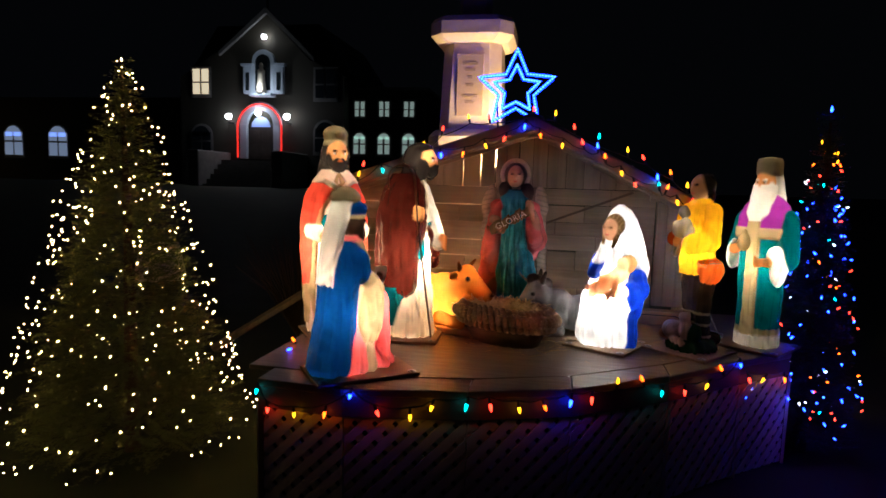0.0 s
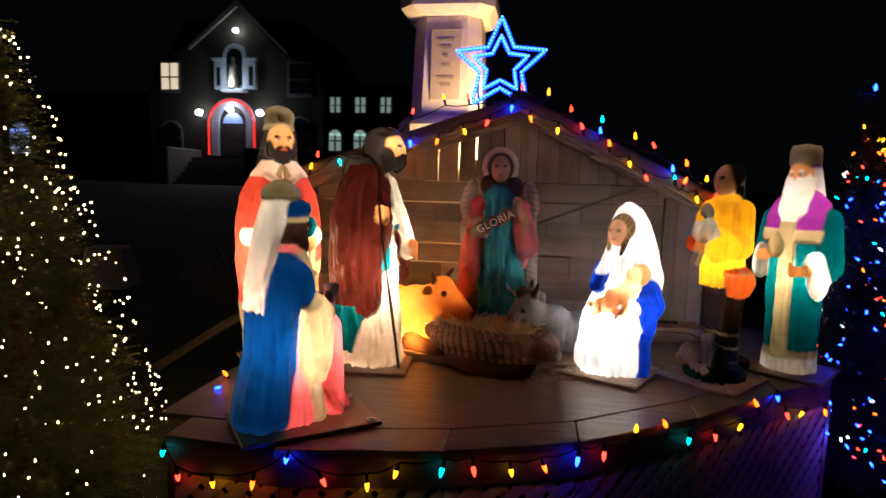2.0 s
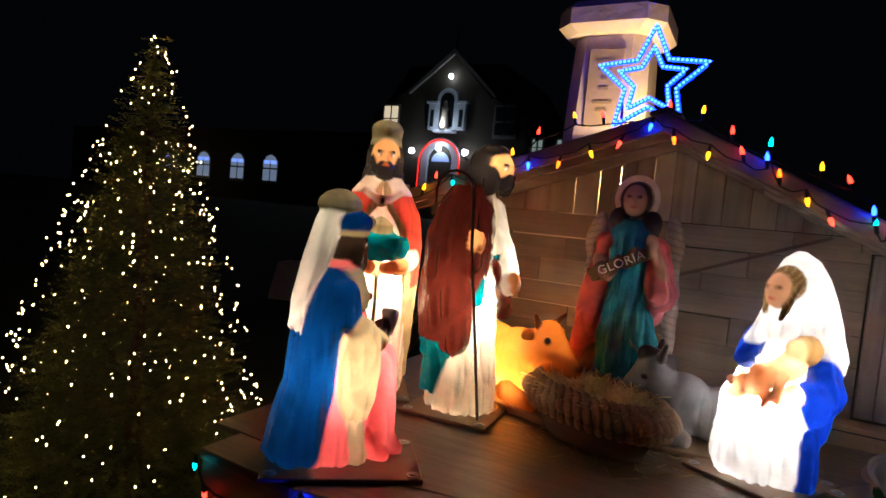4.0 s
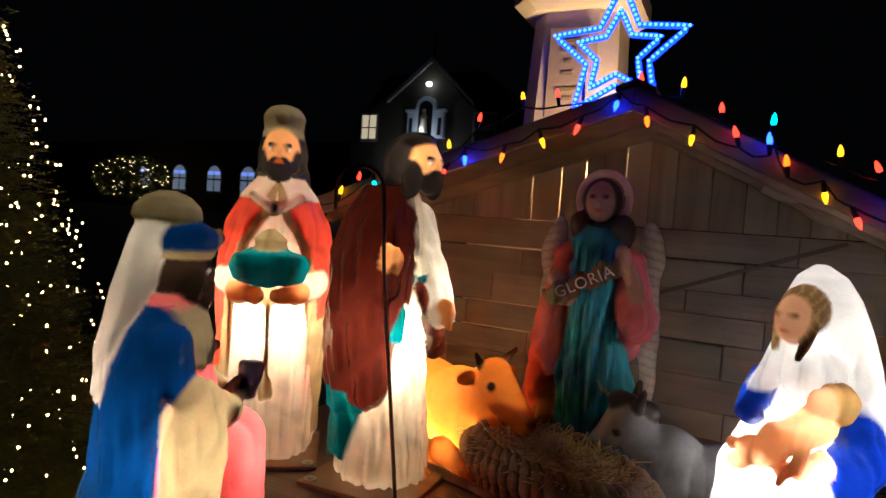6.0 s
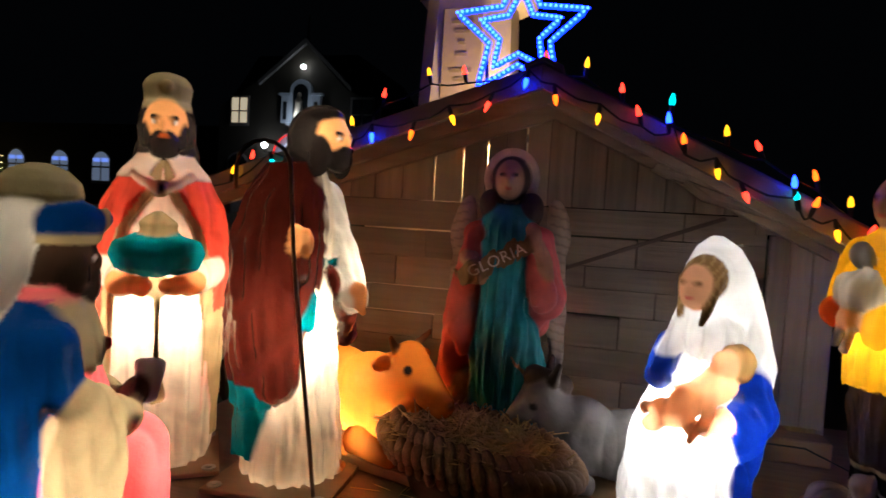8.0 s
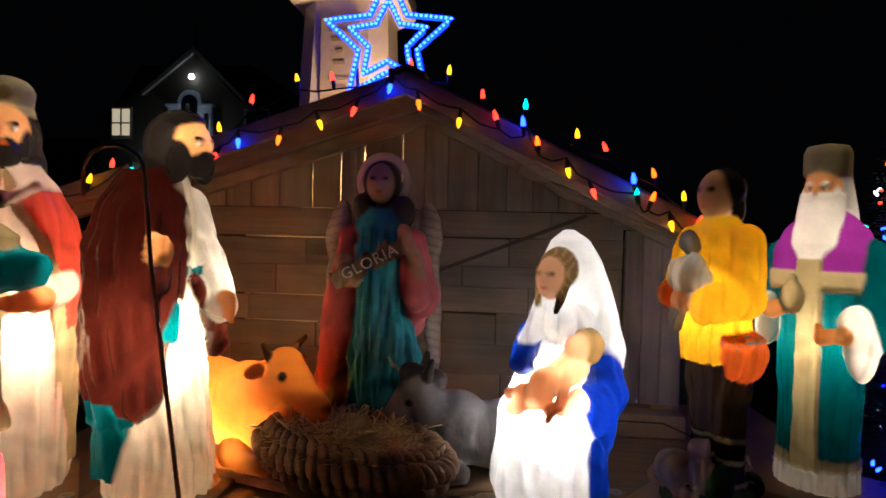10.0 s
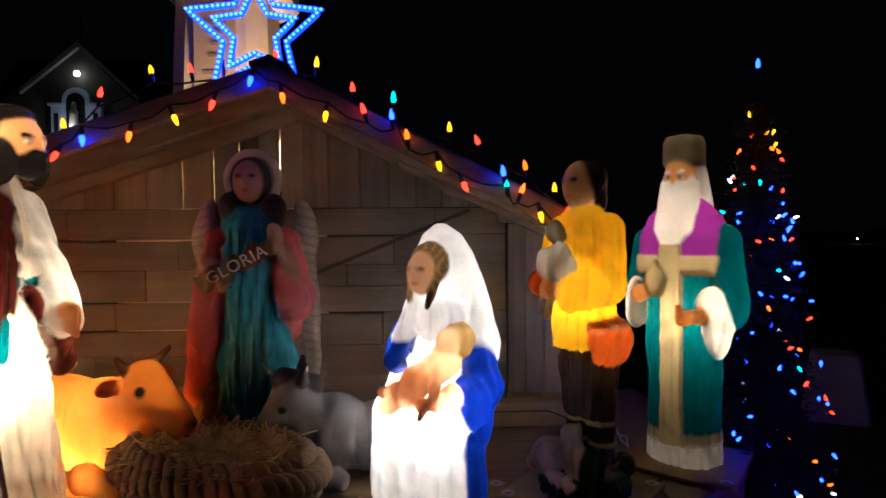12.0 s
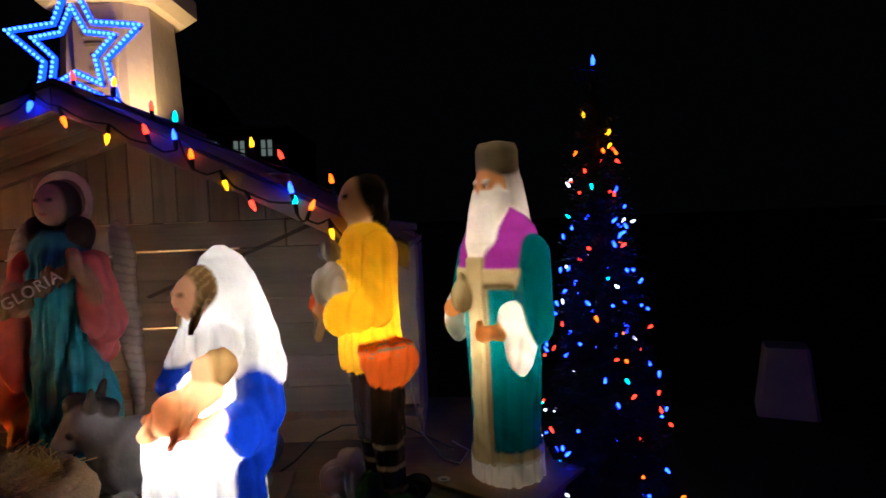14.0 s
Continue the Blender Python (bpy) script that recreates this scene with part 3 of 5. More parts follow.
front_row = [('c', -0.33, 0.519), ('r', -0.288, 0.453), ('y', -0.181, 0.448), ('o', -0.058, 0.466), ('b', 0.037, 0.539), ('r', 0.126, 0.48), ('y', 0.245, 0.47), ('y', 0.323, 0.505),
             ('c', 0.443, 0.513), ('r', 0.522, 0.51), ('y', 0.623, 0.496), ('o', 0.712, 0.5), ('b', 0.809, 0.516), ('r', 0.886, 0.515), ('y', 0.981, 0.581), ('o', 1.083, 0.576),
             ('c', 1.168, 0.501), ('r', 1.269, 0.486), ('y', 1.382, 0.488), ('o', 1.449, 0.557), ('b', 1.542, 0.55), ('r', 1.594, 0.475), ('y', 1.682, 0.459), ('o', 1.797, 0.443)]
spots = []
for c, x, z in front_row:
    up = z > 0.55 and c != "b"
    spots.append((c, (x, edge_y(FRONT, x) - 0.03, z - (0.014 if up else -0.014)), random.uniform(-20, 20) + (0 if up else 180), random.uniform(-25, 25)))
string("multicoloured bulb string along the stage's front edge", spots)
spots = [("b", (-0.40, 1.72, 0.56), 10, 60), ("o", (-0.41, 1.82, 0.575), 30, -20), ("r", (-0.42, 1.98, 0.56), 150, 20)]
string("multicoloured bulb string along the stage's side", spots)
eave_row = [('c', -0.40, 1.265), ('y', -0.286, 1.341), ('c', -0.16, 1.36), ('y', -0.023, 1.344), ('r', 0.082, 1.401), ('b', 0.142, 1.441), ('o', 0.257, 1.451), ('y', 0.362, 1.492), ('r', 0.461, 1.527), ('b', 0.554, 1.585), ('o', 0.627, 1.546), ('y', 0.736, 1.499),
            ('r', 0.832, 1.52), ('b', 0.9, 1.504), ('c', 0.904, 1.547), ('o', 0.938, 1.455), ('y', 1.014, 1.375), ('r', 1.076, 1.322), ('b', 1.18, 1.363), ('c', 1.188, 1.334), ('o', 1.223, 1.319), ('y', 1.272, 1.245), ('r', 1.337, 1.261)]
spots = []
for c, x, z in eave_row:
    drop = z < roof_z(x) - 0.02
    spots.append((c, (x, 2.303, z + (0.014 if drop else -0.014)), random.uniform(-20, 20) + (180 if drop else 0), random.uniform(-25, 25)))
string("multicoloured bulb string hung along the stable's front eave", spots, 0.012)
roof_row = [('r', -0.30, 1.36), ('y', 0.031, 1.503), ('r', 0.125, 1.587), ('y', 0.262, 1.648), ('r', 0.365, 1.651), ('r', 0.589, 1.679), ('y', 0.695, 1.667), ('r', 0.791, 1.601), ('y', 1.051, 1.494), ('r', 1.13, 1.46), ('o', 1.259, 1.39), ('y', 1.337, 1.329)]
string("multicoloured bulb string lying on the stable roof",
       [(c, (x, 2.42, max(z - 0.014, roof_z(x) + 0.045)), random.uniform(-15, 5), random.uniform(-25, 25)) for c, x, z in roof_row], 0.006)

# ---- church-like building behind ----
before_hall = set(bpy.data.objects)
hall = thing("hall_building", (0, 0, 0), 0, "dark brick institution with gabled entrance and lit arched door", "building")
FY = 30.0
part("wall", slab_xz([(-20.6, 1.2), (-9.4, 1.2), (-9.4, 8.6), (-11.7, 9.6), (-14.5, 12.4), (-17.9, 10.2), (-20.6, 8.6)], FY, FY + 10), BRICK, hall)
for s in (-1, 1):
    part("gable_coping", slab_xz([(-14.5, 12.4), (-14.5 + s * 3.2, 9.45 if s > 0 else 9.9), (-14.5 + s * 3.2, 9.7 if s > 0 else 10.15), (-14.5, 12.75)], FY - 0.25, FY + 0.1), STEPSTONE, hall)
part("cross", box(-14.55, -14.43, FY, FY + 0.1, 12.7, 14.2), STEPSTONE, hall)
part("roof", slab_xz([(-20.9, 8.6), (-9.1, 8.6), (-11.5, 12.0), (-18.5, 12.0)], FY + 1, FY + 10), ROOFING, hall)
part("wing", box(-9.35, -4.4, FY + 1, FY + 9, 1.2, 7.9), BRICK, hall)
part("wing_cornice", box(-9.3, -4.3, FY + 0.8, FY + 9.1, 7.9, 8.05), STEPSTONE, hall)
part("wing", box(-60, -20.65, FY + 2, FY + 10, 1.2, 7.6), BRICK, hall)


def arch(w, z0, z1, n=10):
    r = w / 2
    return [(-r, z0), (r, z0)] + [(r * math.cos(math.pi * k / n), z1 - r + r * math.sin(math.pi * k / n)) for k in range(n + 1)]


def window(x, z0, w, h, y, glass, arched=False):
    wn = part("window", slab_xz([(x + a, c) for a, c in (arch(w + 0.3, z0 - 0.15, z0 + h + 0.15) if arched else [(-w / 2 - 0.15, z0 - 0.15), (w / 2 + 0.15, z0 - 0.15), (w / 2 + 0.15, z0 + h + 0.15), (-w / 2 - 0.15, z0 + h + 0.15)])], y - 0.05, y + 0.02), STEPSTONE, hall)
    for s in (-1, 1):
        for lo, hi in ((0.04, 0.46), (0.52, 1.0)):
            top = z0 + h * hi - (0.3 * w if arched and hi == 1.0 else 0)
            part("pane", box(x + (0.07 if s > 0 else -w / 2), x + (w / 2 if s > 0 else -0.07), y - 0.09, y - 0.06, z0 + h * lo, top), glass, wn)
    if arched:
        part("pane", slab_xz([(x + 0.94 * a, c) for a, c in arch(w, z0 + h - 0.5 * w, z0 + h)], y - 0.09, y - 0.06), glass, wn)
    return wn


window(-19.1, 7.45, 1.1, 1.65, FY, WINDOW_WARM)
window(-19.1, 3.6, 1.3, 1.9, FY, DARKGLASS, True)
window(-10.6, 7.2, 1.3, 1.8, FY, DARKGLASS)
window(-10.6, 3.9, 1.3, 1.9, FY, DARKGLASS, True)
for x in (-8.7, -7.1, -5.5):
    window(x, 6.25, 0.62, 0.95, FY + 1, WINDOW_DIM)
    window(x, 3.9, 0.75, 1.35, FY + 1, WINDOW_DIM, True)
for x in (-44.3, -39.9, -35.7, -31.9):
    window(x, 3.35, 1.5, 2.2, FY + 2, WINDOW_COOL, True)
door = part("door", slab_xz([(-14.88 + a, c) for a, c in arch(1.7, 3.45, 6.0)], FY - 0.12, FY - 0.05), DOORWOOD, hall)
for x in (-15.3, -14.46):
    for z in (3.65, 4.55):
        part("door_panel", box(x - 0.3, x + 0.3, FY - 0.15, FY - 0.122, z, z + 0.7, 0.02), DOORWOOD, door)
part("fanlight", slab_xz([(-14.88 + a, c) for a, c in arch(1.3, 5.5, 6.1)], FY - 0.16, FY - 0.125), WINDOW_COOL, door)
for s in (-1, 1):
    part("door_jamb", box(-14.88 + s * 1.15 - 0.25, -14.88 + s * 1.15 + 0.25, FY - 0.3, FY - 0.02, 3.45, 5.6, 0.03), TRIM, hall)
ring = [(-14.88 + r * math.cos(math.pi * k / 12), 5.6 + r * math.sin(math.pi * k / 12)) for r, ks in ((1.4, range(13)), (0.9, range(12, -1, -1))) for k in ks]
part("door_arch", slab_xz(ring, FY - 0.3, FY - 0.02), TRIM, hall)
part("red_rope_light", tube([(-14.88 - 1.5, FY - 0.35, 3.5)] + [(-14.88 - 1.5 * math.cos(math.pi * k / 16), FY - 0.35, 5.35 + 1.5 * math.sin(math.pi * k / 16)) for k in range(17)] + [(-14.88 + 1.5, FY - 0.35, 3.5)], 0.05), RED_TUBE, hall, "glowing red rope light round the door")
niche = part("niche", slab_xz([(-14.65 + a, c) for a, c in arch(1.5, 7.5, 10.2)], FY - 0.30, FY - 0.02), TRIM, hall, "blue-white lit statue niche")
part("niche_recess", slab_xz([(-14.65 + a, c) for a, c in arch(1.0, 7.7, 9.9)], FY - 0.33, FY - 0.302), DARKGLASS, niche)
for s in (-1, 1):
    part("niche_pilaster", box(-14.65 + s * 1.05 - 0.3, -14.65 + s * 1.05 + 0.3, FY - 0.3, FY - 0.02, 7.5, 9.2, 0.03), TRIM, niche)
    part("niche_window", box(-14.65 + s * 1.05 - 0.12, -14.65 + s * 1.05 + 0.12, FY - 0.33, FY - 0.305, 7.7, 8.8), DARKGLASS, niche)
    part("niche_cornice", box(-14.65 + s * 1.05 - 0.42, -14.65 + s * 1.05 + 0.42, FY - 0.4, FY - 0.02, 9.2, 9.35), TRIM, niche)
part("niche_shelf", box(-15.4, -13.9, FY - 0.7, FY - 0.02, 7.3, 7.48, 0.03), TRIM, niche)
figure = lathe([(0.30, 7.48), (0.28, 7.9), (0.2, 8.6), (0.24, 8.85), (0.1, 9.0), (0.13, 9.15), (0.09, 9.3), (0.02, 9.36)], 12)
ob = part("statue", figure, STONE, None, "", True)
ob.matrix_basis = pose(-14.65, FY - 0.5, 0)
tagged(ob, "weathered standing statue in the lit wall niche", "statue")
for k in range(6):
    part("step", box(-16.9 + 0.0 * k, -12.6, FY - 3.4 + 0.4 * k, FY - 0.3, 1.5 + 0.3 * k, 1.8 + 0.3 * k + 0.0), STEPSTONE, hall)
for x in (-17.4, -12.1):
    part("step_wall", box(x - 0.35, x + 0.35, FY - 3.6, FY, 1.2, 3.8, 0.05), STEPSTONE, hall)
for x in (-16.85, -12.9):
    lamp = thing("globe_lamp", (x, FY - 0.6, 0), 0, "lit white globe lamp beside the entrance", "lamp", "globe lamps")
    part("bracket", box(-0.05, 0.05, 0, 0.6, 5.6, 5.7), CABLE, lamp)
    g = bmesh.new()
    bmesh.ops.create_icosphere(g, subdivisions=2, radius=0.2)
    part("globe", g, GLOBE, lamp, "glowing glass globe", True).matrix_basis = pose(0, 0, 6.05)
    point_lamp("entrance_light", (x, FY - 1.1, 6.05), 3, (0.3, 0.5, 1.0), 0.25)
gl = thing("gable_lamp", (-14.55, FY - 0.3, 10.95), 0, "small gable floodlight above the niche", "lamp")
g = bmesh.new()
bmesh.ops.create_icosphere(g, subdivisions=2, radius=0.16)
part("lens", g, GLOBE, gl)
point_lamp("niche_light", (-14.65, FY - 1.0, 7.75), 22, (0.8, 0.9, 1.0), 0.1)
point_lamp("gable_light", (-14.55, FY - 1.0, 10.6), 2, (0.8, 0.9, 1.0), 0.1)
g = bmesh.new()
bmesh.ops.create_icosphere(g, subdivisions=2, radius=0.2)
dl = thing("door_lamp", (-14.88, FY - 0.5, 6.3), 0, "small lit lamp over the entrance door", "lamp")
part("globe", g, GLOBE, dl)
# the whole building stands on its rise at seven eighths of its drawn size
HALL = Matrix.Translation((-17.2, 30.0, 4.7)) @ Matrix.Scale(0.87, 4) @ Matrix.Translation((16.85, -30.0, -6.05))
for ob in set(bpy.data.objects) - before_hall:
    if ob.parent is None:
        ob.matrix_basis = HALL @ ob.matrix_basis


# ---- figures ----
WHITE, CREAM, GOLD, OLIVE = (0.86, 0.83, 0.76), (0.80, 0.72, 0.58), (0.40, 0.31, 0.16), (0.33, 0.28, 0.16)
SKIN, TAN, DARKSKIN, BLACK = (0.86, 0.40, 0.15), (0.80, 0.47, 0.26), (0.06, 0.034, 0.022), (0.018, 0.014, 0.013)
CORAL, TEAL, PINK, MAROON = (0.66, 0.085, 0.05), (0.0, 0.085, 0.105), (0.90, 0.18, 0.20), (0.05, 0.0075, 0.0045)
BLUE, NAVY, PURPLE, YELLOW = (0.003, 0.024, 0.25), (0.001, 0.034, 0.16), (0.26, 0.025, 0.27), (0.84, 0.50, 0.015)
BROWN, DKBROWN, ORANGE, HAIR = (0.22, 0.10, 0.04), (0.04, 0.024, 0.015), (0.68, 0.13, 0.02), (0.26, 0.14, 0.05)
BOWL = (0.0, 0.24, 0.30)
CHILD = (0.92, 0.46, 0.22)
GREY, GREEN, RED = (0.42, 0.42, 0.43), (0.015, 0.10, 0.02), (0.35, 0.01, 0.02)


def face(z, y, w, skin, brow, beard=None, fy=0.0, s=1.0, eyes=True):
    """Head parts round a centre at height z; the face looks to -y."""
    out = [(skin, E((0, y, z), (w, w * 1.05, w * 1.32))), (skin, E((0, y - w * 1.03, z - w * 0.12), (w * 0.15, w * 0.2, w * 0.3)))]
    if beard:
        out += [(beard, E((0, y - w * 0.5, z - w * 0.95), (w * 0.78, w * 0.7, w * 0.75))), (beard, E((0, y - w * 0.98, z - w * 0.46), (w * 0.42, w * 0.14, w * 0.1))),
                (beard, E((w * 0.8, y - w * 0.25, z - w * 0.5), (w * 0.3, w * 0.5, w * 0.7))), (beard, E((-w * 0.8, y - w * 0.25, z - w * 0.5), (w * 0.3, w * 0.5, w * 0.7)))]
        out += [(ORANGE if beard == BLACK else RED, E((0, y - w * 1.08, z - w * 0.62), (w * 0.2, w * 0.1, w * 0.06)))]
    else:
        out += [((0.55, 0.13, 0.09), E((0, y - w * 0.98, z - w * 0.6), (w * 0.2, w * 0.1, w * 0.07)))]
    for sx in (-1, 1):
        out += [(brow, E((sx * w * 0.42, y - w * 0.92, z + w * 0.28), (w * 0.3, w * 0.1, w * 0.085), (0, sx * -8, 0)))]
        if eyes:
            out += [(WHITE, E((sx * w * 0.4, y - w * 0.88, z + w * 0.06), (w * 0.17, w * 0.09, w * 0.08))), (BLACK, E((sx * w * 0.38, y - w * 0.93, z + w * 0.06), (w * 0.08, w * 0.06, w * 0.08)))]
    return out


def moved(parts, dx, dy, dz=0.0, turn=0.0):
    """The same solids shifted and turned about the upright axis."""
    c, s_ = math.cos(radians(turn)), math.sin(radians(turn))
    rot = np.array([[c, -s_, 0], [s_, c, 0], [0, 0, 1]], np.float32)
    off = np.array((dx, dy, dz), np.float32)
    return [(colour, lambda P, f=f: f((P - off) @ rot)) for colour, f in parts]


def rope(a, b, r, colour, n=12):
    a, b = Vector(a), Vector(b)
    return [(colour, E(a.lerp(b, (k + 0.5) / n), (r, r, (b - a).length / n * 0.75), (25, 0, 0))) for k in range(n)]


BASE = TOP + 0.012

# standing king with a teal vessel
king = [
    (CREAM, R([(0.0, 0, 0, 0.132, 0.115), (0.02, 0, 0, 0.14, 0.12), (0.25, 0, -0.004, 0.138, 0.115), (0.48, 0, -0.008, 0.13, 0.108), (0.62, 0, 0, 0.115, 0.085), (0.72, 0, 0, 0.09, 0.07), (0.78, 0, 0, 0.05, 0.05)], 11, 0.05, 4)),
    (CORAL, R([(0.05, 0, 0.015, 0.15, 0.115), (0.2, 0, 0.015, 0.16, 0.12), (0.42, 0, 0.01, 0.172, 0.125), (0.55, 0, 0, 0.172, 0.12), (0.66, 0, 0, 0.152, 0.105), (0.72, 0, 0, 0.12, 0.085), (0.775, 0, 0, 0.07, 0.06)], 9, 0.035, 5,
              cut=lambda z: np.interp(z, [0, 0.3, 0.5, 0.60, 0.695, 0.78], [0.118, 0.112, 0.105, 0.075, 0.012, 0.0]))),
    (CREAM, C((-0.125, -0.05, 0.50), (-0.08, -0.13, 0.475), 0.04, 0.036)), (CREAM, C((0.125, -0.05, 0.50), (0.08, -0.13, 0.475), 0.04, 0.036)),
    (SKIN, C((-0.09, -0.15, 0.475), (-0.03, -0.175, 0.468), 0.026, 0.022)), (SKIN, C((0.09, -0.15, 0.475), (0.03, -0.175, 0.468), 0.026, 0.022)),
    (BOWL, R([(0.495, 0, -0.155, 0.055, 0.045), (0.51, 0, -0.155, 0.092, 0.066), (0.545, 0, -0.155, 0.108, 0.078), (0.575, 0, -0.155, 0.10, 0.07), (0.59, 0, -0.155, 0.05, 0.04)], 9, 0.05)),
    (GOLD, R([(0.57, 0, -0.16, 0.044, 0.044), (0.612, 0, -0.16, 0.041, 0.041), (0.616, 0, -0.16, 0.045, 0.045), (0.63, 0, -0.16, 0.03, 0.03), (0.648, 0, -0.16, 0.006, 0.006)], 12, 0.03)),
    (BLACK, E((0, 0.015, 0.855), (0.075, 0.07, 0.09))), (BLACK, E((0, 0.035, 0.78), (0.085, 0.055, 0.09))),
    (CREAM, R([(0.728, 0, 0, 0.119, 0.092), (0.745, 0, 0, 0.108, 0.088), (0.785, 0, 0, 0.07, 0.062)], cut=lambda z: np.interp(z, [0.70, 0.79], [0.05, 0.0]))),
    (CREAM, C((-0.065, -0.075, 0.735), (-0.012, -0.098, 0.70), 0.014, 0.012)), (CREAM, C((0.065, -0.075, 0.735), (0.012, -0.098, 0.70), 0.014, 0.012)),
    (GOLD, E((0, -0.098, 0.70), (0.018, 0.01, 0.022))), (BLACK, E((0, -0.107, 0.70), (0.009, 0.006, 0.009))),
    (OLIVE, R([(0.912, 0, 0.005, 0.056, 0.056), (0.935, 0, 0.005, 0.059, 0.058), (0.962, 0, 0.005, 0.063, 0.062), (0.975, 0, 0.005, 0.057, 0.056), (0.99, 0, 0.005, 0.042, 0.042), (0.999, 0, 0.005, 0.012, 0.012)], 10, 0.02)),
    (GOLD, E((0, -0.057, 0.955), (0.016, 0.008, 0.016))), (OLIVE, R([(0.905, 0, 0.005, 0.06, 0.062), (0.918, 0, 0.005, 0.06, 0.062)])),
    *face(0.86, -0.03, 0.052, SKIN, BLACK, BLACK),
    *rope((0.0, -0.135, 0.46), (0.005, -0.13, 0.23), 0.0085, GOLD), (GOLD, C((0.005, -0.13, 0.23), (0.006, -0.128, 0.19), 0.012, 0.016)),
    (GOLD, C((0, -0.12, 0.462), (0, -0.135, 0.462), 0.03, 0.02)),
]


def trim_test(x, y, z, w):
    edge = np.interp(z, [0, 0.3, 0.5, 0.60, 0.695, 0.78], [0.118, 0.112, 0.105, 0.075, 0.012, 0.0])
    return (w == 1) & (((y < 0.03) & (np.abs(x) < edge + 0.026)) | (z < 0.27 + 0.5 * (x + 0.1)))


shell("king_figure", king, [(GOLD, trim_test)], PLASTIC, (-0.32, 2.07, BASE), 36, "lit plastic bearded king figure with coral cape and teal bowl", "statue", slim=(0.93, 0.95, 0.985), wrinkle=0.0018, neck=0.74)

